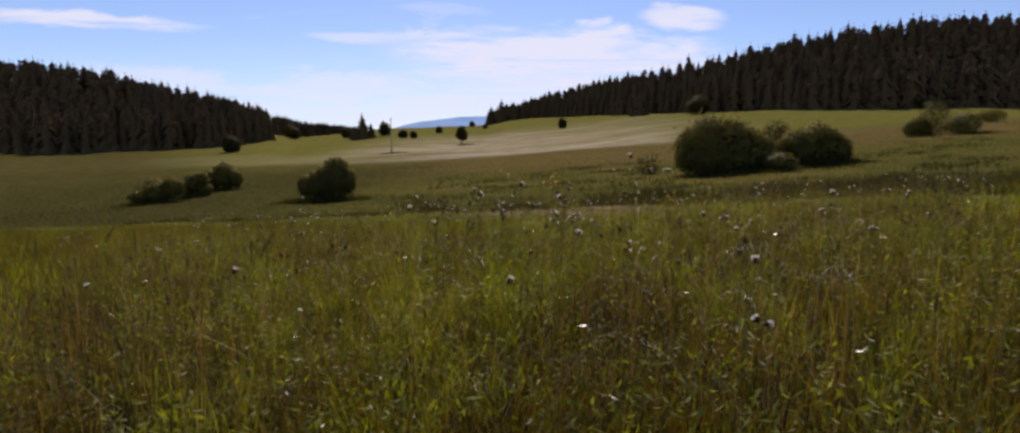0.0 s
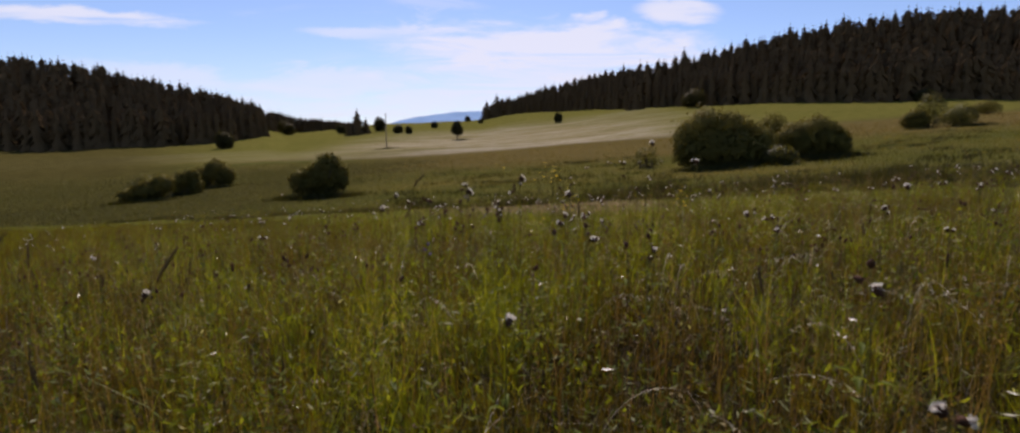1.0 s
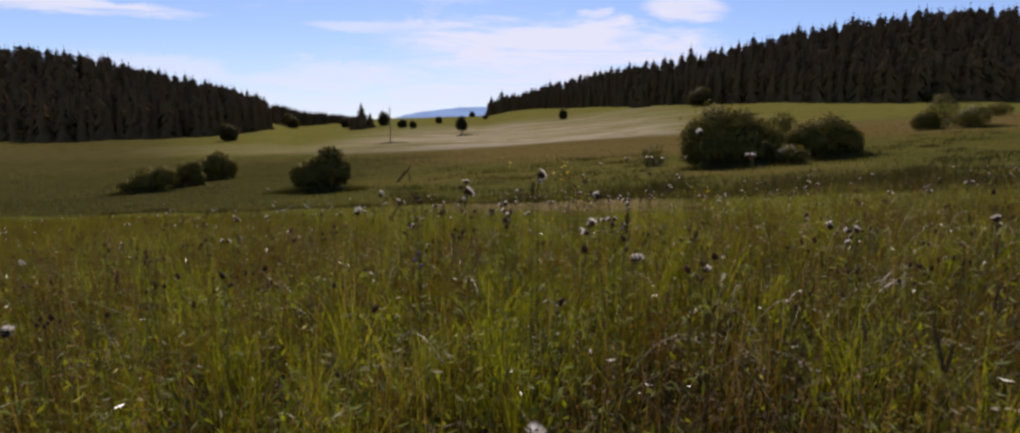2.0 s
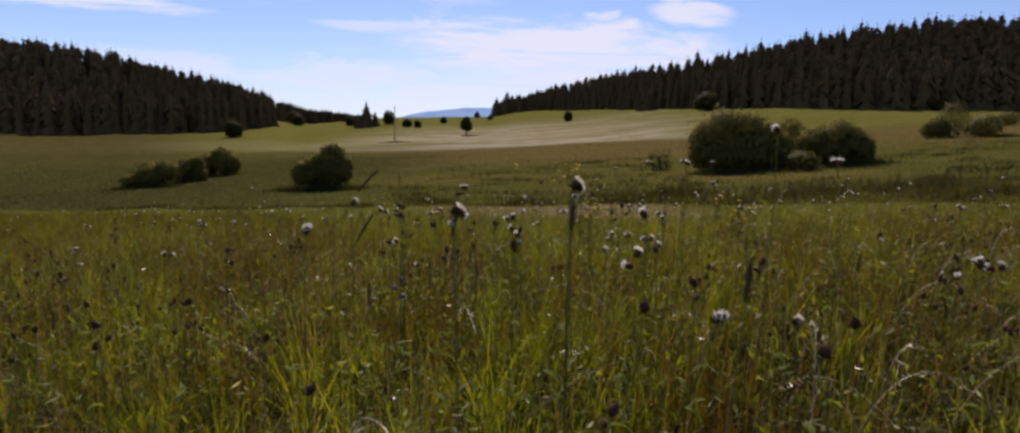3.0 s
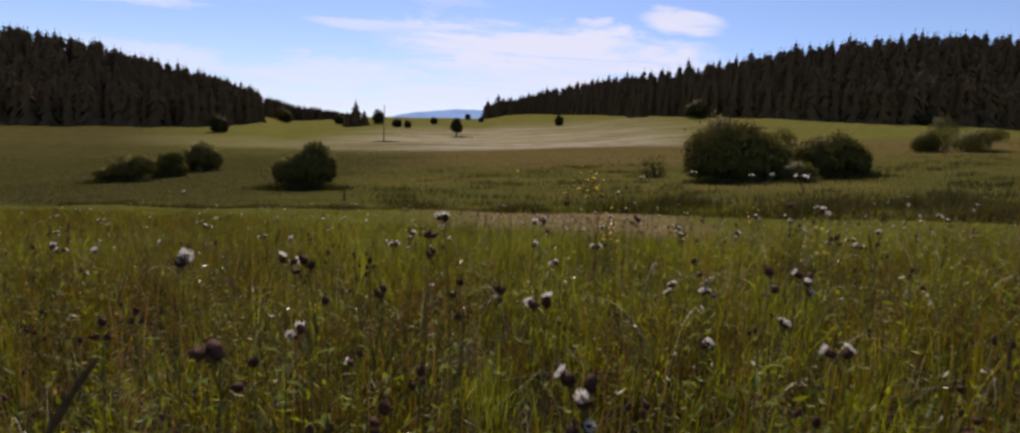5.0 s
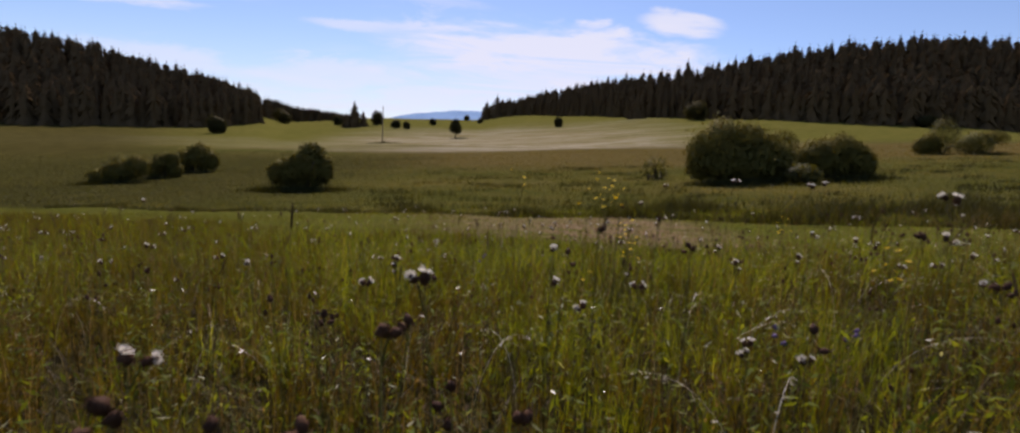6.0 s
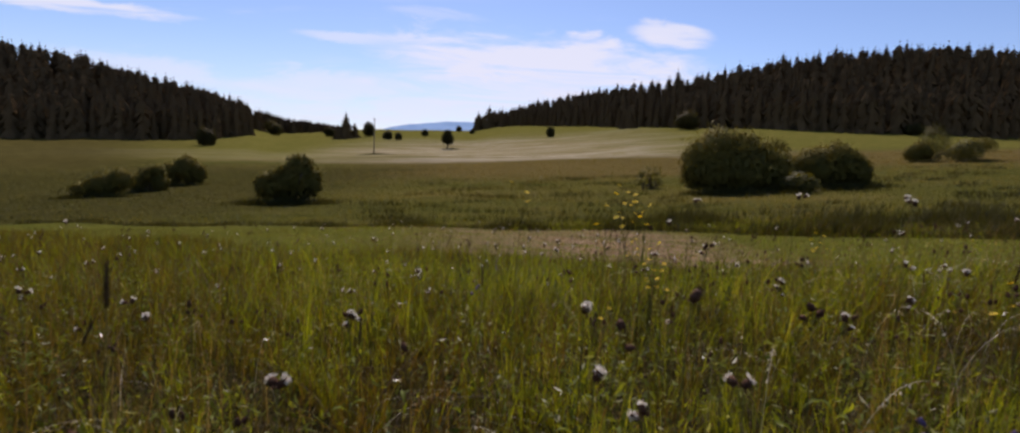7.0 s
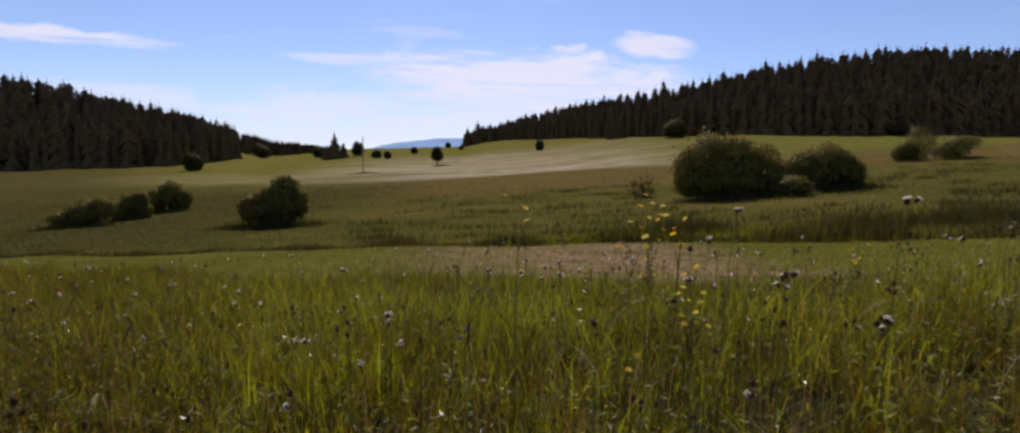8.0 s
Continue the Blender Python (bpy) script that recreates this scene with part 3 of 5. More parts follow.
for x, y, w, h, n, mat, label, seed in (
        (46.8, 59.6, 1.5, 2.5, 5000, WILLOW, "small round dark bush on the slope", 21),
        (51.5, 63.0, 1.9, 4.4, 2600, PALE_LEAF, "tall pale green bush on the slope", 22),
        (49.2, 56.5, 1.9, 2.6, 3200, PALE_LEAF, "broad grey-green bush on the slope", 23),
        (80.5, 87.0, 2.4, 2.3, 3500, WILLOW, "low dark bush on the slope", 24),
        (31.0, 60.0, 1.8, 3.3, 3600, WILLOW, "small dark bush behind larger willows", 25),
        (9.3, 34.5, 0.9, 1.5, 420, PALE_LEAF, "small sprawling weed bush in the grass", 26),
        (64.0, 178.0, 4.2, 6.5, 4500, BROADLEAF, "dark rounded tree at the wood's edge", 27),
        (118.0, 147.0, 2.6, 3.6, 2500, BROADLEAF, "grey-green bush at the foot of the wood", 28),
        (-81.0, 150.0, 2.6, 5.0, 3500, BROADLEAF, "dark rounded tree before the wood", 29),
        (15.3, 28.9, 1.0, 1.1, 1500, PALE_LEAF, "pale weed clump before two dark willows", 30),
        (-41.5, 200.0, 1.9, 3.2, 2500, BROADLEAF, "dark bush among scattered trees", 31),
        (-36.5, 196.0, 1.3, 2.8, 2000, BROADLEAF, "dark bush among scattered trees", 32),
        (-31.0, 226.0, 1.5, 3.0, 2000, BROADLEAF, "dark bush among scattered trees", 33),
        (19.3, 190.0, 1.5, 3.7, 2000, BROADLEAF, "small upright dark bush in the hay meadow", 34),
        (-52.0, 215.0, 2.6, 6.0, 2600, BROADLEAF, "pointed dark tree at the meadow's end", 35),
        (-72.0, 228.0, 2.2, 4.4, 2200, BROADLEAF, "dark bush at the meadow's end", 36),
        (-12.0, 250.0, 1.3, 2.4, 1500, BROADLEAF, "dark bush at the meadow's end", 37),
        (-22.0, 300.0, 1.8, 3.4, 1500, BROADLEAF, "dark bush at the meadow's end", 38),
        (-98.0, 235.0, 3.2, 5.5, 2500, BROADLEAF, "dark bush at the meadow's end", 39),
        (-107.0, 250.0, 3.4, 6.5, 2500, BROADLEAF, "dark rounded tree at the meadow's end", 40)):
    rr = np.random.default_rng(seed)
    a, b = rr.uniform(-0.3, 0.3, 2)
    shrub("bush", label, [((a * w, 0, 0.5 * h), (0.75 * w, 0.75 * w, 0.48 * h)), ((-0.35 * w, 0.1, 0.4 * h), (0.6 * w, 0.6 * w, 0.38 * h)), ((0.4 * w, 0, (0.42 + 0.1 * b) * h), (0.55 * w, 0.6 * w, 0.4 * h))],
          x, y, n, 0.10 if y < 100 else 0.28, mat, seed, "scattered bushes")


def lone_tree(x, y, h, w, seed):
    """A small broad-leaved tree: trunk with limbs, egg-shaped crown."""
    rng = np.random.default_rng(seed)
    root = new("tree")
    root.location = (x, y, high(x, y) - 0.1)
    tagged(root, "small dark round-crowned tree alone in the hay meadow", "tree")
    limbs = [tube([(0, 0, 0), (0.08, 0, 0.3 * h), (0, 0, 0.75 * h)], [0.22, 0.16, 0.05], 7)]
    for i in range(9):
        t = i * 2.4
        z = h * (0.28 + 0.05 * i)
        limbs.append(tube([(0, 0, z), (math.cos(t) * w * 0.28, math.sin(t) * w * 0.28, z + 0.1 * h), (math.cos(t) * w * 0.42, math.sin(t) * w * 0.42, z + 0.2 * h)], [0.07, 0.05, 0.02], 5))
    for i, (v, f) in enumerate(limbs):
        part("trunk" if i == 0 else "limb", mesh_of("tree_limb", v, f, BARK), root)
    lobes = [((0, 0, 0.6 * h), (0.42 * w, 0.42 * w, 0.36 * h)), ((0.18 * w, 0, 0.5 * h), (0.33 * w, 0.3 * w, 0.25 * h)), ((-0.2 * w, 0, 0.55 * h), (0.3 * w, 0.3 * w, 0.26 * h)), ((0.03 * w, 0, 0.82 * h), (0.2 * w, 0.2 * w, 0.18 * h))]
    part("crown", leaf_mesh("crown", *crown_of(rng, lobes, 5000, 0.2, BROADLEAF, 0.4)), root)


lone_tree(-14.6, 156.0, 5.8, 3.6, 51)


def spruce_parts(rng, h, spread, tiers, ragged, profile=0.62):
    """Trunk tube and whorls of drooping, needle-clad boughs."""
    trunk = tube([(0, 0, 0), (0, 0, 0.5 * h), (0, 0, h)], [0.016 * h, 0.010 * h, 0.002 * h], 5)
    co = []
    for i in range(tiers):
        f = i / (tiers - 1)
        z = h * (0.12 + 0.84 * f)
        reach = spread * h * ((1 - f)**profile + 0.03) * (1 - ragged * rng.random() * 0.6)
        boughs = int(9 - 4 * f)
        turn = rng.random() * 6.28
        for k in range(boughs):
            t = turn + 6.283 * k / boughs + rng.normal() * 0.18
            r = reach * (0.7 + 0.5 * rng.random())
            dx, dy = math.cos(t), math.sin(t)
            wide = r * 0.42 + 0.012 * h
            droop = r * (0.7 + 0.9 * rng.random())
            z = h * (0.12 + 0.84 * f) + rng.normal() * 0.022 * h * (1 - f)
            p0 = np.array([0, 0, z + 0.012 * h])
            p2 = np.array([dx * r, dy * r, z - droop])
            pm = p0 * 0.45 + p2 * 0.55 + np.array([0, 0, 0.12 * r])
            side = np.array([-dy, dx, 0]) * wide
            for q in (side, -side):
                co.append([p0, pm + q * 0.75 - np.array([0, 0, wide * 0.5]), p2, pm])
    tip = np.array([0, 0, h])
    co.append([tip, tip + (0.014 * h, 0, -0.06 * h), tip + (0, 0, -0.10 * h), tip + (-0.014 * h, 0, -0.06 * h)])
    co = np.array(co, float)
    face = np.cross(co[:, 2] - co[:, 0], co[:, 3] - co[:, 1])
    face /= np.linalg.norm(face, axis=1)[:, None] + 1e-9
    out = co.mean(1) * np.array([1, 1, 0])
    out = out / (np.linalg.norm(out, axis=1)[:, None] + 1e-9) + np.array([0, 0, -0.08])
    turned = (face * out).sum(1) < 0
    co[turned] = co[turned][:, ::-1]
    face[turned] *= -1
    return trunk, co.reshape(-1, 3), np.repeat(out + face * 0.1, 4, 0)


spruce_rng = np.random.default_rng(71)
SPRUCES = []
for spread, tiers, ragged, profile in ((0.30, 12, 0.3, 0.62), (0.26, 13, 0.35, 0.62), (0.33, 11, 0.45, 0.62), (0.28, 12, 0.5, 0.55), (0.31, 12, 0.3, 0.5), (0.27, 10, 0.35, 0.30), (0.30, 10, 0.5, 0.34), (0.25, 10, 0.3, 0.26)):
    (tv, tf), nc, nn = spruce_parts(spruce_rng, 14.0, spread, tiers, ragged, profile)
    SPRUCES.append((mesh_of("spruce_trunk", tv, tf, BARK), leaf_mesh("spruce_crown", nc, NEEDLE, nn), nc, nn))


def spruce(x, y, h, kind, turn, label="dark green spruce in the dense wood's front row", group="spruces of the wood", broad=1.0):
    root = new("spruce")
    root.matrix_world = pose(x, y, high(x, y) - 0.2, 0, 0, turn) @ Matrix.Diagonal((broad * h / 14, broad * h / 14, h / 14, 1))
    tagged(root, label, "tree", group)
    part("trunk", SPRUCES[kind][0], root)
    part("crown", SPRUCES[kind][1], root)
    return root


def build_woods():
    rng = np.random.default_rng(72)
    front, behind = [], []
    for lo, hi in ((-1.25, -0.45), (-0.03, 1.35)):
        q = lo
        while q < hi:
            edge = float(np.interp(q, HILL_U, HILL_EDGE))
            front.append((q, edge + rng.uniform(0.5, 5.0)))
            q += (2.0 + 1.6 * rng.random()) / edge
        for row in range(1, 13):
            q = lo
            while q < hi:
                edge = float(np.interp(q, HILL_U, HILL_EDGE))
                behind.append((q + rng.normal() * 0.006, edge + row * (edge * (RIDGE + 0.05 - 1) / 12) + rng.uniform(-2, 2)))
                q += (3.0 + 1.6 * rng.random()) / edge
    for q, y in front:
        if abs(q) > 1.1:
            behind.append((q, y))
            continue
        small = float(np.interp(q, (-0.52, -0.455, -0.03, 0.2, 0.45), (1.0, 0.75, 0.75, 0.85, 1.0)))
        spruce(q * y, y, rng.uniform(9.5, 14.5) * small, int(rng.integers(8)), rng.uniform(0, 360))
    # the rest of the wood, too many to count
    chunks, normals = [], []
    for q, y in behind:
        x = q * y
        h = rng.normal(12.9, 0.6) * float(np.interp(q, (-0.52, -0.455, -0.3), (1.0, 0.85, 0.72)) if q < -0.2 else 1.0)
        if rng.random() < 0.07:
            h *= 1.15
        t = rng.uniform(0, 6.28)
        broad = rng.random() < (0.7 if q < 0 else 0.5)
        if broad:
            h *= 0.95
        kind = SPRUCES[int(rng.integers(5, 8)) if broad else int(rng.integers(5))]
        nc, nn = kind[2] * (h / 14.0), kind[3]
        c, s = math.cos(t), math.sin(t)
        normals.append(np.stack([nn[:, 0] * c - nn[:, 1] * s, nn[:, 0] * s + nn[:, 1] * c, nn[:, 2]], 1))
        chunks.append(np.stack([nc[:, 0] * c - nc[:, 1] * s + x, nc[:, 0] * s + nc[:, 1] * c + y, nc[:, 2] + high(x, y) - 0.2], 1))
    # the far tail of the wood, thinning out and lower towards the valley's end
    for k in range(340):
        q, y = rng.uniform(-0.475, -0.285), rng.uniform(275, 330)
        x = q * y
        h = np.interp(q, (-0.47, -0.38, -0.29), (11.0, 7.5, 3.2)) * rng.uniform(0.75, 1.1)
        kind = SPRUCES[int(rng.integers(5))]
        nc = kind[2] * (np.array([1.5, 1.5, 1.0]) * h / 14.0)
        normals.append(kind[3])
        chunks.append(nc + np.array([x, y, high(x, y) - 0.3]))
    ob = new("spruce_wood", leaf_mesh("spruce_wood", np.concatenate(chunks), NEEDLE, np.concatenate(normals)))
    tagged(ob, "dense dark spruce forest covering the hillsides", "forest", kind="stuff")


build_woods()
for x, y, h, kind in ((-57.5, 202.0, 10.5, 1), (-55.0, 205.0, 6.5, 0), (-60.0, 200.0, 6.2, 2), (49.5, 199.0, 9.0, 0), (51.8, 200.0, 6.0, 2), (46.6, 198.0, 4.5, 3),
                      (-11.0, 305.0, 11.5, 1), (-5.0, 300.0, 13.5, 0), (2.0, 302.0, 11.0, 2), (8.0, 304.0, 11.0, 3), (13.0, 300.0, 8.0, 0)):
    spruce(x, y, h, kind, x * 37, "dark spruce standing clear of the wood", "lone spruces", 1.6)


def utility_pole(x, y, h):
    root = new("utility_pole")
    root.location = (x, y, high(x, y) - 0.2)
    tagged(root, "thin weathered wooden utility pole in the meadow", "pole")
    v, f = tube([(0, 0, 0), (0.02, 0, 0.5 * h), (0.06, 0, h)], [0.13, 0.11, 0.09], 10)
    part("shaft", mesh_of("shaft", v, f, POLE_WOOD), root)
    v, f = tube([(0.06, 0, h - 0.02), (0.06, 0, h + 0.06), (0.06, 0, h + 0.14)], [0.10, 0.09, 0.02], 10)
    part("cap", mesh_of("cap", v, f, POLE_WOOD), root)


utility_pole(-27.6, 120.0, 8.2)


# ---- grass ----
def blades(name, label, x, y, height, width, lean, mat, rng, segs=3, curl=0.5, foot=0.02, way=None):
    """Many curved, tapering blades in one mesh."""
    n = len(x)
    z = land(x, y) - foot
    t = rng.uniform(0, 2 * np.pi, n) if way is None else way
    face = rng.uniform(0, 2 * np.pi, n)
    bend = lean * (0.3 + rng.random(n)) * height
    levels = np.linspace(0, 1, segs + 1)
    rows = []
    for i, f in enumerate(levels):
        px = x + np.cos(t) * bend * f**2
        py = y + np.sin(t) * bend * f**2
        pz = z + height * (f - curl * 0.35 * (bend / np.maximum(height, 1e-3)) * f**3)
        w = width * (1 - f**1.6) * 0.5 + 0.0002
        if i < segs:
            rows.append(np.stack([px - np.cos(face) * w, py - np.sin(face) * w, pz], 1))
            rows.append(np.stack([px + np.cos(face) * w, py + np.sin(face) * w, pz], 1))
        else:
            rows.append(np.stack([px, py, pz], 1))
    k = len(rows)
    co = np.stack(rows, 1).reshape(-1, 3)
    base = (np.arange(n) * k)[:, None]
    loops, counts = [], []
    quad = []
    for i in range(segs - 1):
        quad += [2 * i, 2 * i + 1, 2 * i + 3, 2 * i + 2]
    quad += [2 * segs - 2, 2 * segs - 1, 2 * segs]
    loops = (base + np.array(quad)[None, :]).ravel()
    counts = np.tile(np.array([4] * (segs - 1) + [3]), n)
    ob = new(name, quick_mesh(name, co, counts, loops, mat))
    tagged(ob, label, "grass", kind="stuff")
    return ob


def scatter(rng, n, y0, y1, spread, pad, bias=1.0):
    """Places in the fan that widens from the start of the way."""
    y = y0 + (y1 - y0) * rng.random(n)**bias
    x = (rng.random(n) * 2 - 1) * (spread * np.maximum(y, 0) + pad)
    return x, y


def tufty(rng, x, y, amount):
    """Keeps more of the places inside tufts than between them."""
    v = np.sin(x * 5.1 + 1.7 * np.sin(y * 2.3)) * np.sin(y * 4.7 + 1.3 * np.sin(x * 3.1)) + 0.6 * np.sin(x * 11 + y * 9)
    keep = rng.random(len(x)) < 1 - amount * (0.5 - 0.35 * v)
    return x[keep], y[keep]


def on_strip(x, y):
    """True where the mown track lies."""
    ragged = 0.25 * np.sin(x * 1.3) + 0.15 * np.sin(x * 4.3) + 0.15 * np.sin(y * 5 + x * 2)
    return (y + 0.53 * x + ragged > 9.9) & (y + ragged < track_far(x))


def track_far(x):
    """Where the far edge of the mown track runs."""
    return np.minimum(16.2 - 0.72 * x, 16.65 - 0.25 * x)


def patches(x, y):
    """Between 0 and 1: where the sward stands high."""
    v = np.sin(x * 1.9 + 0.8 * np.sin(y * 1.3)) * np.sin(y * 1.6 + 0.9 * np.sin(x * 1.1) + 1.0) + 0.5 * np.sin(x * 4.3 + 2.0) * np.sin(y * 3.7)
    return np.clip(0.5 + 0.42 * v, 0, 1)


def scraps(name, label, centre, size, slim, flat, mat, rng):
    """Many little leaves or spikelets in one mesh: a bent diamond each."""
    n = len(centre)
    a = rng.normal(size=(n, 3))
    a[:, 2] *= flat
    a /= np.linalg.norm(a, axis=1)[:, None]
    b = np.cross(a, rng.normal(size=(n, 3)) * 0.5 + np.array([0, 0, 1.0]))
    b /= np.linalg.norm(b, axis=1)[:, None]
    up = np.cross(a, b)
    s = size[:, None]
    co = np.stack([centre - a * s, centre + b * s * slim + up * s * 0.12, centre + a * s, centre - b * s * slim + up * s * 0.12], 1).reshape(-1, 3)
    ob = new(name, leaf_mesh(name, co, mat))
    tagged(ob, label, "grass", kind="stuff")
    return ob


def build_grass():
    rng = np.random.default_rng(81)
    # tufts: blades fan out of one foot, each tuft with its own height
    cx, cy = scatter(rng, 5600, 0.3, 7.2, 0.72, 0.8)
    cx, cy = tufty(rng, cx, cy, 0.75)
    per = rng.integers(11, 35, len(cx))
    tall = np.repeat(rng.uniform(0.5, 1.08, len(cx)) * (0.7 + 0.5 * patches(cx, cy)), per)
    wide = np.repeat(rng.uniform(0.02, 0.06, len(cx)), per)
    a = rng.uniform(0, 2 * np.pi, len(tall))
    r = wide * np.sqrt(rng.random(len(tall)))
    x, y = np.repeat(cx, per) + np.cos(a) * r, np.repeat(cy, per) + np.sin(a) * r
    h = (rng.gamma(7, 0.040, len(x)) * tall).clip(0.04, 0.46)
    # browning tufts, more of them to the left of the way
    drift = np.sin(cx * 7.3 + 2.0 * np.sin(cy * 3.9)) * np.sin(cy * 6.1 + 1.6 * np.sin(cx * 4.4) + 0.7)
    dry = np.repeat(0.5 + 0.42 * drift + rng.normal(0, 0.12, len(cx)) < np.interp(cx, (-2.5, -1.2, -0.5, 0.1, 0.5, 0.9, 1.6), (0.62, 0.56, 0.40, 0.26, 0.32, 0.46, 0.60)) + np.interp(cy, (0, 1.3, 1.9, 2.7, 4.0, 5.5, 7.0), (0.30, 0.24, 0.10, -0.10, -0.18, -0.04, 0.03)), per)
    for some, mat, label in ((~dry, GRASS, "tufts of tall green meadow grass with browning tips"), (dry, BROWNING, "tufts of olive-brown meadow grass going to seed")):
        m = int(some.sum())
        blades("meadow_grass", label, x[some], y[some], h[some], rng.uniform(0.0018, 0.005, m), rng.gamma(2.0, 0.26, m), mat, rng, 4, way=a[some] + rng.normal(0, 0.6, m))
    # low dead thatch whose dark brown paints in shade between the tufts
    x, y = scatter(rng, 32000, 0.3, 7.2, 0.72, 0.8)
    blades("meadow_grass", "brown dead thatch under the sward, its shade coloured in", x, y, rng.gamma(5, 0.034, len(x)).clip(0.04, 0.34), rng.uniform(0.003, 0.008, len(x)), rng.gamma(2.0, 0.4, len(x)), SHADED_THATCH, rng, 3)
    x, y = scatter(rng, 120000, 6.0, 17.5, 0.95, 1.0)
    x, y = tufty(rng, x, y, 0.6)
    mown = on_strip(x, y)
    keep = ~mown | (rng.random(len(x)) < np.where((x > -1) & (x < 3.4), 0.3, 0.95))
    x, y, mown = x[keep], y[keep], mown[keep]
    h = (rng.gamma(8, 0.034, len(x)) * (0.75 + 0.45 * patches(x, y)) * np.where(mown, 0.2, np.interp(y + 0.53 * x - 9.9, (-3, -1, 0.5), (1.0, 0.72, 0.55)))).clip(0.03, 0.5)
    dry = rng.random(len(x)) < np.interp(x, (-8.0, -2.5, 0.0, 4.0, 8.0), (0.8, 0.4, 0.05, 0.1, 0.4))
    for some, mat, label in ((~dry, GRASS_MID, "green meadow grass on the falling slope"), (dry, BROWNING, "browning meadow grass on the falling slope")):
        blades("meadow_grass", label, x[some], y[some], h[some], rng.uniform(0.005, 0.012, int(some.sum())), 0.5, mat, rng, 3)
    x, y = scatter(rng, 16000, 6.0, 14.5, 0.95, 1.0)
    x, y = x[~on_strip(x, y)], y[~on_strip(x, y)]
    blades("meadow_grass", "brown dead thatch under the sward, its shade coloured in", x, y, rng.gamma(5, 0.03, len(x)).clip(0.04, 0.28), rng.uniform(0.005, 0.012, len(x)), rng.gamma(2.0, 0.4, len(x)), SHADED_THATCH, rng, 2)
    x, y = scatter(rng, 150000, 11.0, 88.0, 0.95, 3.0, 1.8)
    keep = (y > track_far(x)) & ((y > 16.5) | (x > 0))
    x, y = x[keep], y[keep]
    h = (rng.gamma(8, 0.034, len(x)) * np.interp(y, (14, 45, 88), (0.62, 0.8, 1.0))).clip(0.07, 0.5)
    w = rng.uniform(0.5, 1.4, len(x)) * (0.010 + 0.0008 * y)
    left_floor = rng.random(len(x)) < 0.9 * smooth(-3, -18, x + 3 * np.sin(y * 0.4))
    old = (rng.random(len(x)) < smooth(40, 58, y + 6 * np.sin(x * 0.12) + 4 * np.sin(x * 0.31 + 1.0)) * 0.8 * (0.15 + 0.85 * smooth(-34, -8, x))) & ~left_floor
    fresh = ~old & ~left_floor
    blades("meadow_grass", "green meadow grass in the valley", x[fresh], y[fresh], h[fresh] * 0.6, w[fresh] * 0.8, 1.0, GRASS_FAR, rng, 2)
    blades("meadow_grass", "russet belt of old grass across the valley", x[old], y[old], h[old] * 0.6, w[old] * 0.8, 1.0, GRASS_RUSSET, rng, 2)
    blades("meadow_grass", "dark olive grass on the left of the valley floor", x[left_floor], y[left_floor], h[left_floor] * 0.5, w[left_floor] * 0.75, 1.1, DARK_OLIVE, rng, 2)
    # sedge fringe along the far side of the track, and dark hummocks in the hollow behind it
    x = rng.uniform(-16.0, 14.0, 26000)
    y = track_far(x) + 0.15 * np.sin(x * 1.7) + 0.1 * np.sin(x * 5.1) + np.abs(rng.normal(0, 0.45, len(x)))
    h = rng.gamma(9, 0.034, len(x)) * np.interp(x, (-16, -6, 0, 3, 14), (0.5, 0.5, 0.8, 1.0, 1.1)) * (0.8 + 0.4 * np.sin(x * 2.3 + 1.0))
    keep = rng.random(len(x)) < np.interp(x, (-16, -5, 0, 3), (0.45, 0.35, 0.8, 1.0)) * (0.7 + 0.3 * np.sin(x * 1.1 + 0.6 * np.sin(x * 0.7)))
    x, y, h = x[keep], y[keep], h[keep]
    cx = np.array([7.4, 8.6, 9.8, 11.6, 13.4, 10.6, 4.6, 15.5])
    cy = np.array([14.0, 13.6, 13.2, 12.2, 12.6, 14.6, 15.8, 14.5])
    pick = rng.integers(0, len(cx), 12000)
    r = rng.normal(size=(len(pick), 2)) * np.array([0.65, 0.5])
    hx, hy = cx[pick] + r[:, 0], cy[pick] + r[:, 1]
    hh = rng.gamma(9, 0.046, len(pick)) * np.exp(-0.5 * (r**2).sum(1))
    x, y, h = np.concatenate([x, hx]), np.concatenate([y, hy]), np.concatenate([h, hh])
    keep = y > track_far(x)
    x, y, h = x[keep], y[keep], h[keep]
    # the fringe's shade is put into its dark sedge colour
    blades("sedge", "dark sedge hummocks and a track fringe with its shade coloured in", x, y, h.clip(0.1, 0.8), rng.uniform(0.01, 0.03, len(x)), 0.5, SEDGE, rng, 2)
    # rank tussocks scattered over the slope behind the hollow
    tx, ty = rng.uniform(-6.0, 42.0, 170), 17.0 + 34.0 * rng.random(170)**1.3
    keep = (tx < 0.95 * ty) & (tx > -0.25 * ty)
    tx, ty = tx[keep], ty[keep]
    pick = rng.integers(0, len(tx), 9000)
    size = 0.25 + 0.5 * rng.random(len(tx))
    r = rng.normal(size=(len(pick), 2)) * size[pick][:, None] * np.array([1.3, 0.5])
    x, y = tx[pick] + r[:, 0], ty[pick] + r[:, 1]
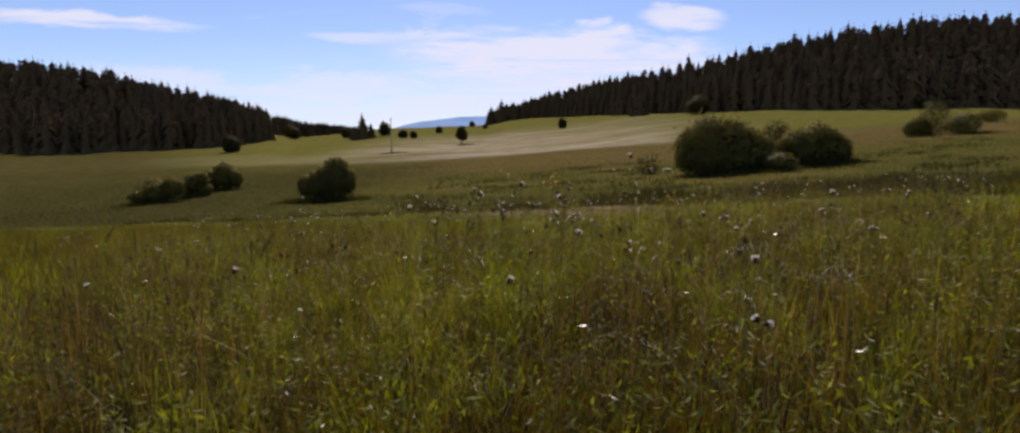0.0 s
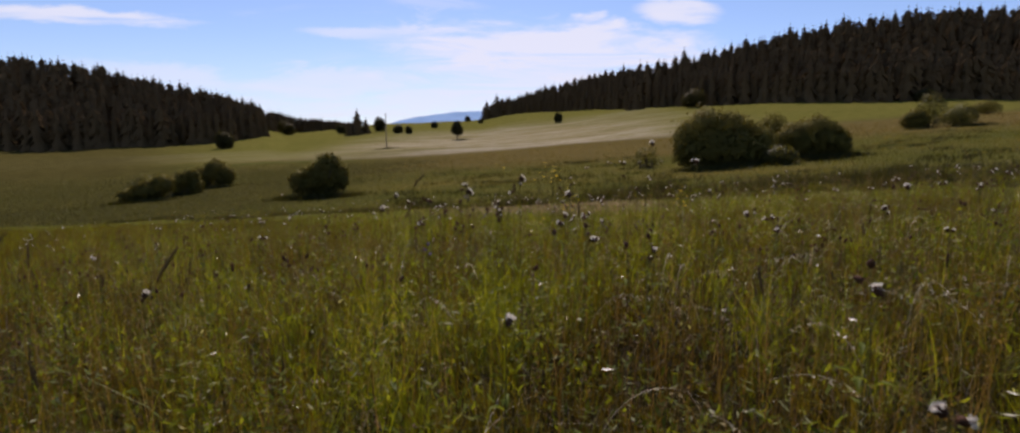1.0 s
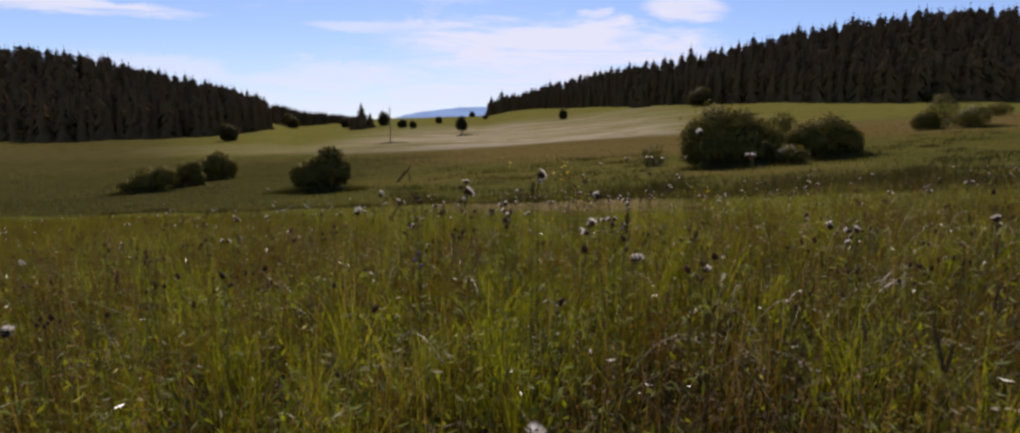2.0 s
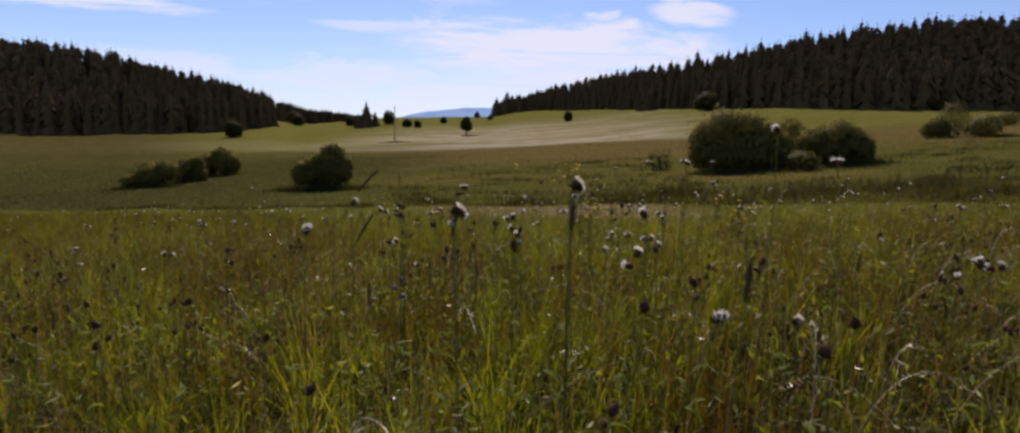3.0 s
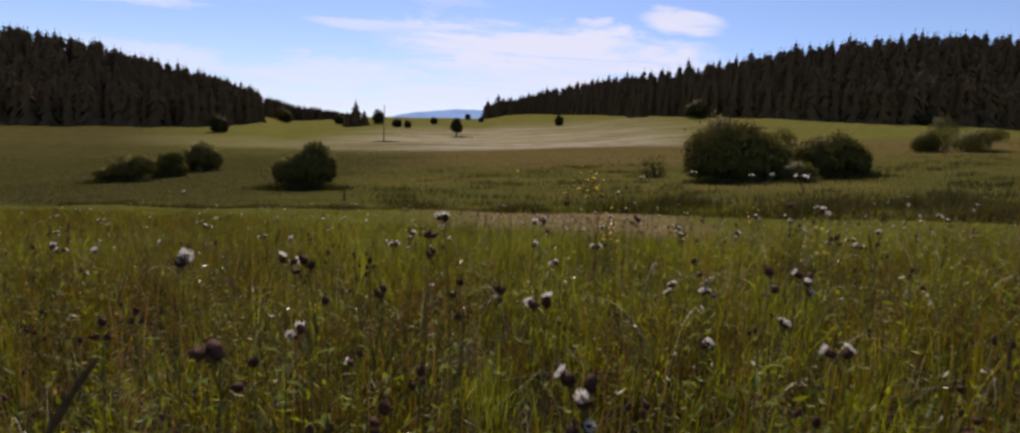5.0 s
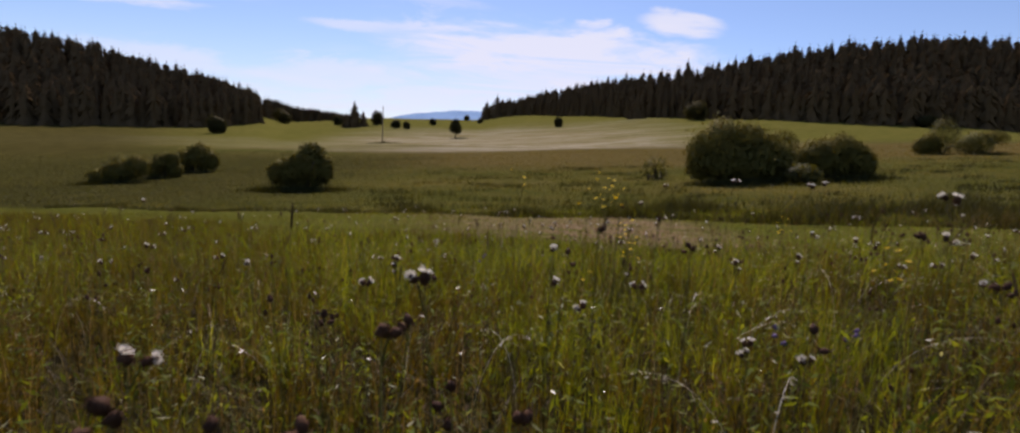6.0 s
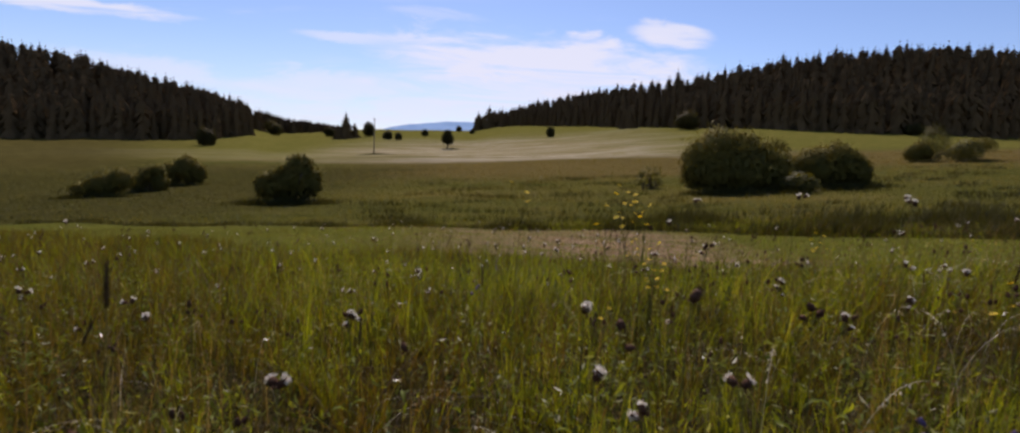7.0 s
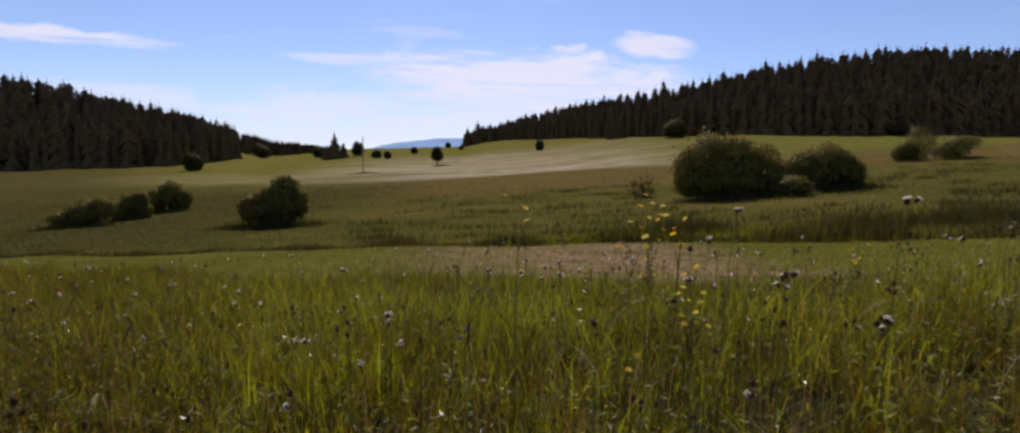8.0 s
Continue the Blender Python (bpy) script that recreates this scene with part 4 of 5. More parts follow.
    blades("tussock_grass", "dark rank tussocks scattered over the meadow slope", x, y, rng.gamma(8, 0.03, len(x)) * (0.6 + 0.8 * size[pick]), rng.uniform(0.02, 0.045, len(x)), 0.6, DARK_OLIVE, rng, 2)
    # long grass grown into the bushes' feet, their shade put into its colour
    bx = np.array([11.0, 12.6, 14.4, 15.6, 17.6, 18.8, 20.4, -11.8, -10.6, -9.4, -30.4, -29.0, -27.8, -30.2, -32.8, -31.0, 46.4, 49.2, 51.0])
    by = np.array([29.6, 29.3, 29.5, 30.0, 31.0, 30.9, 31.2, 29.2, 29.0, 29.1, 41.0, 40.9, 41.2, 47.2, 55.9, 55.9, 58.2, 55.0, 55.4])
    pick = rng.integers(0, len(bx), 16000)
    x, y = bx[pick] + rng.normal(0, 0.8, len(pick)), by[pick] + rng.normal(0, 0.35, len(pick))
    blades("meadow_grass", "long grass round the feet of the bushes", x, y, rng.gamma(9, 0.05, len(x)) * np.exp(-0.3 * np.abs(x - bx[pick])) * 0.8, rng.uniform(0.02, 0.05, len(x)), 0.6, DARK_OLIVE, rng, 2)
    # herb leaves low in the sward
    x, y = scatter(rng, 110000, 0.4, 9.0, 0.75, 0.7)
    x, y = tufty(rng, x, y, 0.95)
    p = np.stack([x, y, land(x, y) + rng.beta(2, 2.4, len(x)) * 0.36 * (0.6 + 0.6 * patches(x, y))], 1)
    scraps("herb_leaves", "small green leaves of herbs among the grass", p, rng.uniform(0.006, 0.024, len(x)), 0.26, 1.3, HERB, rng)
    # sun glints painted as pale leaf tips and dry flecks in the upper sward
    x, y = scatter(rng, 20000, 0.5, 8.0, 0.75, 0.6, 0.8)
    x = x + 0.12 * y
    x, y = tufty(rng, x, y, 1.1)
    p = np.stack([x, y, land(x, y) + rng.beta(3, 2.2, len(x)) * 0.38 * (0.6 + 0.6 * patches(x, y))], 1)
    scraps("herb_leaves", "pale scraps painting sun glints among the grass", p, rng.uniform(0.005, 0.02, len(x)), 0.2, 0.45, GLINT_BLADE, rng)
    # flowering grass: thin culms with loose brown panicles
    x, y = scatter(rng, 4600, 1.2, 9.0, 0.78, 0.6)
    h = rng.uniform(0.24, 0.52, len(x))
    keep = (np.abs(x + 0.05) > 0.1) | (y > 5.0)
    x, y, h = x[keep], y[keep], h[keep]
    blades("grass_culms", "thin flowering stalks of meadow grass", x, y, h, np.full(len(x), 0.0022), 0.12, PANICLE, rng, 2, 0.2)
    m = 14
    f = rng.random((len(x), m))
    px = x[:, None] + rng.normal(size=(len(x), m)) * 0.016 * (1 - f * 0.6)
    py = y[:, None] + rng.normal(size=(len(x), m)) * 0.016 * (1 - f * 0.6)
    pz = (land(x, y) + h)[:, None] - 0.10 + 0.12 * f
    scraps("grass_panicles", "loose brown seed panicles of meadow grass", np.stack([px, py, pz], 2).reshape(-1, 3), rng.uniform(0.0025, 0.006, len(x) * m), 0.35, 1.5, PANICLE, rng)
    # small white seed heads farther down the slope
    x, y = scatter(rng, 190, 5.6, 11.0, 0.85, 0.6)
    keep = ~on_strip(x, y)
    x, y = x[keep], y[keep]
    h = rng.uniform(0.30, 0.50, len(x))
    blades("seed_head_stalks", "thin stalks of far seed heads", x, y, h, np.full(len(x), 0.003), 0.05, SEDGE, rng, 2, 0.1)
    m = 14
    p = np.stack([x, y, land(x, y) + h], 1)[:, None, :] + rng.normal(0, 0.006, (len(x), m, 3))
    scraps("seed_heads", "small white seed heads scattered down the slope", p.reshape(-1, 3), rng.uniform(0.004, 0.008, len(x) * m), 0.3, 1.0, PAPPUS, rng)
    p = np.stack([x, y, land(x, y) + h - 0.012], 1)[:, None, :] + rng.normal(0, 0.004, (len(x), 8, 3))
    scraps("seed_heads", "dark bases of small seed heads down the slope", p.reshape(-1, 3), rng.uniform(0.006, 0.010, len(x) * 8), 0.45, 1.0, BRACT, rng)
    # dry litter on the trodden stretch of the track
    x, y = rng.uniform(-4.5, 3.6, 9000), rng.uniform(8.0, 17.5, 9000)
    keep = on_strip(x, y) & (rng.random(len(x)) < np.interp(x, (-4.5, 0, 2, 3.6), (0.05, 0.5, 1.0, 0.6)))
    x, y = x[keep], y[keep]
    scraps("dry_litter", "brown dry stalks littering the trodden track", np.stack([x, y, land(x, y) + rng.uniform(0.01, 0.07, len(x))], 1), rng.uniform(0.015, 0.05, len(x)), 0.16, 0.25, PANICLE, rng)
    # thinner sward beside and behind the way
    y = rng.uniform(-8.0, 15.0, 190000)
    x = rng.uniform(-1, 1, 190000) * (9.0 + 0.5 * np.maximum(y, 0))
    out = ((np.abs(x) > 0.7 * np.maximum(y, 0) + 0.7) | (y < 0.35)) & ~on_strip(x, y)
    x, y = x[out], y[out]
    some = rng.random(len(x)) < 0.4
    for pick, mat, label in ((~some, GRASS, "meadow grass beside the way"), (some, BROWNING, "browning meadow grass beside the way")):
        n = int(pick.sum())
        blades("meadow_grass", label, x[pick], y[pick], rng.gamma(7, 0.034, n).clip(0.06, 0.40), rng.uniform(0.006, 0.013, n), rng.gamma(2.0, 0.3, n), mat, rng, 2)
    # drooping oat grass: pale arched stalks with hanging spikelets
    x, y = scatter(rng, 120, 1.4, 7.0, 0.5, 0.5)
    x = np.abs(x) * np.where(rng.random(len(x)) < 0.8, 1, -1) + 0.25
    h, way = rng.uniform(0.34, 0.52, len(x)), rng.normal(0.3, 1.2, len(x))
    lean = rng.uniform(0.45, 1.0, len(x))
    s = 16
    f = 0.5 + 0.5 * rng.random((len(x), s))**0.8
    ox = x[:, None] + np.cos(way)[:, None] * (lean * h)[:, None] * f**2 + rng.normal(0, 0.004, f.shape)
    oy = y[:, None] + np.sin(way)[:, None] * (lean * h)[:, None] * f**2 + rng.normal(0, 0.004, f.shape)
    oz = land(x, y)[:, None] + h[:, None] * (1.45 * f - 0.8 * f**3) - rng.uniform(0, 0.014, f.shape)
    scraps("oat_grass_spikelets", "pale hanging spikelets of oat grass", np.stack([ox, oy, oz], 2).reshape(-1, 3), rng.uniform(0.004, 0.0085, f.size), 0.3, 0.7, STRAW, rng)
    m = 24
    f = np.linspace(0, 1, m)[None, :]
    ox = x[:, None] + np.cos(way)[:, None] * (lean * h)[:, None] * f**2
    oy = y[:, None] + np.sin(way)[:, None] * (lean * h)[:, None] * f**2
    oz = land(x, y)[:, None] + h[:, None] * (1.45 * f - 0.8 * f**3)
    side = np.stack([-np.sin(way), np.cos(way), np.zeros(len(x))], 1)[:, None, :] * 0.0007
    p = np.stack([ox, oy, oz], 2)
    co = np.stack([p - side, p + side], 2).reshape(-1, 3)
    i = (np.arange(len(x))[:, None] * 2 * m + 2 * np.arange(m - 1)[None, :]).ravel()
    ob = new("oat_grass_stalks", quick_mesh("oat_grass_stalks", co, np.full(len(i), 4), np.stack([i, i + 1, i + 3, i + 2], 1).ravel(), STRAW))
    tagged(ob, "pale arched stalks of oat grass", "grass", kind="stuff")
    # pale bent straws
    x, y = scatter(rng, 1700, 0.5, 9.0, 0.8, 0.6)
    x = x + 0.15 * y
    side = 420
    x = np.concatenate([x, rng.uniform(0.35, 2.3, side)])
    y = np.concatenate([y, rng.uniform(0.9, 3.6, side)])
    blades("dry_straw", "pale dry bent grass stalks", x, y, np.concatenate([rng.uniform(0.10, 0.34, len(x) - side), rng.uniform(0.08, 0.26, side)]), rng.uniform(0.0010, 0.0023, len(x)), rng.uniform(0.5, 1.6, len(x)), STRAW, rng, 6, 0.9)
    # dark grass that paints in the shadow patches at pole and lone tree
    n = 1300
    a, r, odd = rng.uniform(0, 6.283, n), rng.random(n)**0.7, np.arange(n) % 2
    x = np.where(odd == 0, -27.2 + np.cos(a) * r * 4.5, -12.9 + np.cos(a) * r * 4.2)
    y = np.where(odd == 0, 120.0 + np.sin(a) * r * 1.6, 155.0 + np.sin(a) * r * 2.5)
    blades("rank_grass", "dark grass patches standing in for shadows in the hay meadow", x, y, rng.uniform(0.12, 0.45, n) * (1.2 - r), rng.uniform(0.06, 0.16, n), 0.5, SEDGE, rng, 2)



build_grass()


# ---- flowers ----
def egg(h, r, rings=6, sides=9, rough=0.12, seed=0):
    """A knobbly egg shape standing on the origin."""
    rng = random.Random(seed)
    verts, faces = [], []
    for i in range(rings + 1):
        f = i / rings
        rad = r * math.sin(math.pi * (0.12 + 0.78 * f))**0.8
        for s in range(sides):
            t = 2 * math.pi * (s + 0.5 * (i % 2)) / sides
            k = rad * (1 + rng.uniform(-rough, rough) + (rough if (s + i) % 2 else -rough))
            verts.append((k * math.cos(t), k * math.sin(t), h * f))
    for i in range(rings):
        for s in range(sides):
            q = (s + 1) % sides
            faces.append((i * sides + s, i * sides + q, (i + 1) * sides + q, (i + 1) * sides + s))
    faces.append(tuple(range(sides - 1, -1, -1)))
    faces.append(tuple(rings * sides + s for s in range(sides)))
    return verts, faces


def tuft(n, length, base_r, open_angle, width, seed):
    """Fine hairs or petals spraying up out of a disc."""
    rng = random.Random(seed)
    verts, faces = [], []
    for _ in range(n):
        t, r = rng.uniform(0, 6.283), base_r * math.sqrt(rng.random())
        a = open_angle * (0.35 * r / base_r + 0.65 * rng.random())
        d = Vector((math.sin(a) * math.cos(t), math.sin(a) * math.sin(t), math.cos(a)))
        p = Vector((r * math.cos(t), r * math.sin(t), -0.15 * length))
        s = d.orthogonal().normalized()
        s.rotate(Matrix.Rotation(rng.uniform(0, 6.28), 3, d))
        l = length * rng.uniform(0.7, 1.1)
        o = len(verts)
        verts += [tuple(p - s * width * 0.3), tuple(p + s * width * 0.3), tuple(p + d * l * 0.6 + s * width * 0.5), tuple(p + d * l), tuple(p + d * l * 0.6 - s * width * 0.5)]
        faces.append((o, o + 1, o + 2, o + 3, o + 4))
    return verts, faces


def moved(piece, m):
    return [tuple(m @ Vector(v)) for v in piece[0]], piece[1]


def thistle(heads, seed, label, tall, fluff, size=1.0):
    """A thin stem with one or more brown heads, each with a pale tuft; the top head sits at the height tall."""
    rng = random.Random(seed)
    root = new("thistle")
    tagged(root, label, "wildflower", "thistles in the meadow")
    bend = rng.uniform(-0.03, 0.03)
    neck = tall - 0.02 * size
    limbs = [tube([(bend * 0.5, -bend, 0), (bend, 0.01, 0.4 * tall), (bend * 0.6, 0.01, 0.75 * tall), (0, 0, neck)], [0.0016, 0.0014, 0.0012, 0.0010], 6)]
    spots = [(Vector((0, 0, neck)), rng.uniform(0, 0.8), rng.uniform(0, 6.28), 1.0)]
    for i in range(heads - 1):
        t = rng.uniform(0, 6.28)
        out = rng.uniform(0.010, 0.018) * size
        p = Vector((math.cos(t) * out, math.sin(t) * out, neck - rng.uniform(-0.01, 0.03)))
        if size < 0.8:
            p = Vector((p.x * 0.7, p.y * 0.7, neck - rng.uniform(-0.004, 0.012)))
        limbs.append(tube([(0.0, 0.0, neck - 0.035), (p.x * 0.6, p.y * 0.6, p.z - 0.012), tuple(p)], [0.0014, 0.0013, 0.0012], 5))
        spots.append((p, rng.uniform(0.4, 1.3) * (1.5 if size < 0.8 else 1.0), t, rng.uniform(0.7, 1.0)))
    for i, (v, f) in enumerate(limbs):
        part("stem" if i == 0 else "branch", mesh_of("thistle_stem", v, f, STEM), root, "slender green stem")
    for i in range(3):
        t, z = rng.uniform(0, 6.28), rng.uniform(0.35, 0.8) * tall
        tx, ty = math.cos(t) * 0.045, math.sin(t) * 0.045
        wx, wy = -ty * 0.13, tx * 0.13
        v = [(0, 0, z), (tx * 0.4 + wx, ty * 0.4 + wy, z + 0.02), (tx * 0.4, ty * 0.4, z + 0.015), (tx * 0.4 - wx, ty * 0.4 - wy, z + 0.02), (tx * 0.8 + wx * 0.5, ty * 0.8 + wy * 0.5, z + 0.02), (tx * 0.8 - wx * 0.5, ty * 0.8 - wy * 0.5, z + 0.02), (tx, ty, z + 0.01)]
        part("leaf", mesh_of("thistle_leaf", v, [(0, 2, 1), (0, 3, 2), (1, 2, 4), (2, 3, 5), (2, 5, 6, 4)], HERB), root, "narrow green leaf")
    for n, (p, tilt, turn, s) in enumerate(spots):
        m = Matrix.Translation(p) @ Matrix.Rotation(turn, 4, "Z") @ Matrix.Rotation(tilt, 4, "Y") @ Matrix.Scale(s * size, 4)
        v, f = moved(joined([egg(0.021, 0.0078, 6, 9, 0.16, seed + n), tuft(22, 0.0085, 0.007, 2.2, 0.0016, seed + 9 + n)]), m)
        head = part("flower_head", mesh_of("flower_head", v, f, BRACT), root, "dark brown scaly head")
        if rng.random() < fluff:
            lean = Matrix.Rotation(rng.uniform(-0.5, 0.5), 4, "X")
            v, f = moved(tuft(120, 0.009, 0.006, rng.uniform(0.9, 1.9), 0.0009, seed + 3 + n), m @ Matrix.Translation((0, 0, 0.020)) @ lean)
            if heads == 1:
                v, f = joined([(v, f), moved(tuft(50, 0.007, 0.0075, 2.2, 0.0007, seed + 5 + n), m @ Matrix.Translation((0, 0, 0.014)) @ lean)])
            part("seed_hair", mesh_of("seed_hair", v, f, PAPPUS, False), head, "white tuft of seed hair")
        else:
            v, f = moved(tuft(16, 0.006, 0.005, 0.5, 0.0014, seed + 3 + n), m @ Matrix.Translation((0, 0, 0.021)))
            part("withered_floret", mesh_of("withered_floret", v, f, BRACT, False), head, "withered brown florets")
    return root


TALL = (0.34, 0.44, 0.54, 0.66, 0.92)
KINDS = ((1, 0.9, 1.0, "thistle gone to seed with one white tuft on a thin stem"), (2, 0.6, 0.9, "thistle with two dark heads and white seed hair"),
         (4, 0.7, 0.85, "thistle with a cluster of dark heads and white seed hair"), (1, 0.0, 0.95, "single closed dark thistle head on a thin stem"),
         (2, 0.0, 0.85, "pair of closed dark thistle heads on a thin stem"), (3, 0.45, 0.85, "thin thistle with three small dark heads"),
         (4, 0.6, 0.72, "marsh thistle with a tight cluster of small brown heads"), (3, 1.0, 1.0, "thistle with blown-out pale seed heads"))


def build_thistles():
    rng = random.Random(91)
    models = {}
    for k, (heads, fluff, size, label) in enumerate(KINDS):
        for j, tall in enumerate(TALL):
            models[k, j] = thistle(heads, 92 + 11 * k + 5 * j, label, tall, fluff, size)
    # those that the way passes close by: place, height of the head, kind
    early = ((-1.11, 2.0, -0.49, 0), (-0.83, 2.35, -0.46, 4), (-2.09, 2.45, -0.68, 1), (-0.37, 2.2, -0.50, 3), (-0.005, 1.46, -0.385, 0), (0.64, 1.365, -0.248, 4), (0.70, 1.415, -0.315, 0),
             (0.555, 1.095, -0.375, 1), (1.57, 2.47, -0.22, 0), (0.67, 2.84, -0.05, 0), (-0.51, 2.555, -0.305, 0, 90), (-0.134, 2.172, -0.197, 6), (0.041, 2.18, -0.155, 6, 51),
             (0.258, 2.58, -0.252, 0), (-0.043, 2.65, -0.345, 3), (0.235, 2.54, -0.335, 7), (0.292, 2.33, -0.34, 4), (0.71, 2.935, -0.445, 5), (0.378, 2.075, -0.36, 3), (0.082, 2.02, -0.42, 4),
             (0.156, 2.165, -0.335, 3), (0.294, 2.245, -0.375, 1), (0.598, 2.543, -0.48, 0), (0.473, 2.165, -0.35, 3), (-0.83, 2.8, -0.415, 4), (0.962, 2.5, -0.33, 0), (1.12, 2.62, -0.365, 1), (-0.24, 2.93, -0.43, 5),
             (0.36, 2.84, -0.39, 3), (-0.34, 2.78, -0.30, 4), (0.91, 2.94, -0.14, 1))
    middle = ((-0.45, 3.25, -0.34, 5), (0.785, 3.9, -0.19, 1), (-0.575, 3.1, -0.312, 0), (-0.045, 3.11, -0.353, 1), (-0.027, 2.84, -0.345, 2), (-0.038, 2.842, -0.40, 3),
              (0.345, 3.22, -0.315, 4), (0.31, 3.38, -0.51, 0), (0.42, 3.12, -0.415, 1), (0.575, 3.55, -0.52, 1), (-0.23, 3.13, -0.48, 5), (-0.47, 3.28, -0.48, 1), (0.40, 3.70, -0.41, 4), (0.56, 3.46, -0.38, 2),
              (0.86, 3.84, -0.35, 5), (-0.34, 3.36, -0.42, 5), (-0.28, 3.63, -0.40, 5), (0.52, 3.9, -0.55, 1), (-0.241, 3.5, -0.297, 1, 200), (-0.257, 3.338, -0.302, 4), (-0.203, 3.506, -0.44, 4), (-0.211, 3.61, -0.56, 3), (-0.569, 3.43, -0.388, 1), (-0.488, 3.45, -0.48, 3),
              (-0.40, 3.41, -0.58, 5), (1.03, 4.18, -0.31, 1), (0.40, 4.3, -0.385, 5), (-0.12, 3.4, -0.42, 5))
    late = ((-2.6, 6.39, -0.655, 1), (0.018, 4.425, -0.44, 0), (0.04, 4.222, -0.405, 4), (0.006, 4.235, -0.495, 0), (0.10, 4.255, -0.565, 1), (0.237, 4.2, -0.485, 1), (-0.36, 4.575, -0.595, 3),
            (1.30, 5.18, -0.47, 1), (1.447, 5.095, -0.475, 0), (1.34, 4.835, -0.46, 5), (1.695, 5.12, -0.59, 1), (1.36, 4.745, -0.39, 4), (0.955, 5.295, -0.254, 1), (1.19, 5.05, -0.243, 1), (0.677, 4.597, -0.495, 2),
            (-0.684, 4.05, -0.52, 4), (-1.42, 4.69, -0.65, 3), (-0.647, 4.38, -0.68, 4), (0.822, 5.2, -0.555, 4), (0.60, 5.235, -0.438, 2), (0.095, 4.09, -0.315, 3), (-1.465, 5.27, -0.735, 1), (-0.66, 5.84, -0.745, 3),
            (0.53, 5.67, -0.44, 3), (0.91, 5.28, -0.57, 2), (0.67, 5.84, -0.44, 1), (1.50, 5.46, -0.25, 1), (0.106, 5.18, -0.545, 4), (0.225, 7.26, -0.825, 0), (-0.82, 6.25, -0.905, 3), (-0.865, 6.74, -0.89, 0), (-1.26, 9.0, -1.085, 0), (0.86, 6.02, -0.342, 1),
            (-2.4, 8.52, -1.015, 0), (0.811, 3.99, -0.28, 4), (1.20, 4.23, -0.44, 1), (-0.35, 7.6, -0.90, 3), (0.05, 7.0, -0.80, 0))
    spots = [*early, *middle, *late]
    while len(spots) < 300:
        y = 2.6 + 6.6 * rng.random()**0.85
        x = rng.uniform(-1, 1) * (0.75 * y + 0.4) + 0.15 * y
        if abs(x - 0.05) < (0.36 if y < 5.3 else 0.0) or y + 0.53 * x > 9.6:
            continue
        g = high(x, y)
        spots.append((x, y, g + rng.uniform(0.34, 0.56), rng.choice((0, 1, 1, 2, 3, 3, 4, 4, 5, 5, 5))))
    for x, y, top, k, *turn in spots:
        g = high(x, y)
        j = min((j for j in range(len(TALL)) if TALL[j] >= top - g), default=len(TALL) - 1)
        copy_thing(models[k, j], pose(x, y, top - TALL[j], 0, 0, *(turn or [rng.uniform(0, 360)])))
    for k in models.values():
        for c in list(k.children_recursive) + [k]:
            bpy.data.objects.remove(c)


build_thistles()


def burnet(tall, heads, seed):
    """A wiry forked stem with small dark oval heads."""
    rng = random.Random(seed)
    root = new("burnet")
    tagged(root, "wiry meadow burnet with small dark oval heads", "wildflower", "burnets in the meadow")
    limbs, tips = [tube([(0, 0, 0), (0.008, 0.004, tall * 0.5), (0, 0, tall - 0.012)], [0.0014, 0.0012, 0.0009], 5)], [Vector((0, 0, tall - 0.013))]
    for i in range(heads - 1):
        t = rng.uniform(0, 6.28)
        tip = Vector((math.cos(t) * 0.03, math.sin(t) * 0.03, tall - rng.uniform(0.0, 0.07)))
        limbs.append(tube([(0, 0, tip.z - 0.08), (tip.x * 0.7, tip.y * 0.7, tip.z - 0.03), tuple(tip)], [0.001, 0.0009, 0.0008], 4))
        tips.append(tip)
    for i, (v, f) in enumerate(limbs):
        part("stem" if i == 0 else "branch", mesh_of("burnet_stem", v, f, STEM), root)
    for i, tip in enumerate(tips):
        v, f = moved(egg(rng.uniform(0.011, 0.019), rng.uniform(0.0035, 0.0055), 5, 7, 0.15, seed + i), Matrix.Translation(tip) @ Matrix.Rotation(rng.uniform(-0.5, 0.5), 4, "X"))
        part("flower_head", mesh_of("burnet_head", v, f, BRACT), root, "dark oval head")
    return root


def build_burnets():
    rng = random.Random(95)
    models = [burnet(t, n, 96 + i) for i, (t, n) in enumerate(((0.38, 2), (0.45, 3), (0.5, 1), (0.42, 4), (0.55, 3), (0.47, 2)))]
    for n in range(240):
        while True:
            y = 2.2 + 5.6 * rng.random()**1.1
            x = rng.uniform(-1, 1) * (0.75 * y + 0.3) + 0.1 * y
            if not (-0.3 < x < 0.14 and y < 4.8):
                break
        copy_thing(models[n % 6], pose(x, y, high(x, y) - rng.uniform(0, 0.05), rng.uniform(-5, 5), rng.uniform(-5, 5), rng.uniform(0, 360)))
    for k in models:
        for c in list(k.children_recursive) + [k]:
            bpy.data.objects.remove(c)


build_burnets()


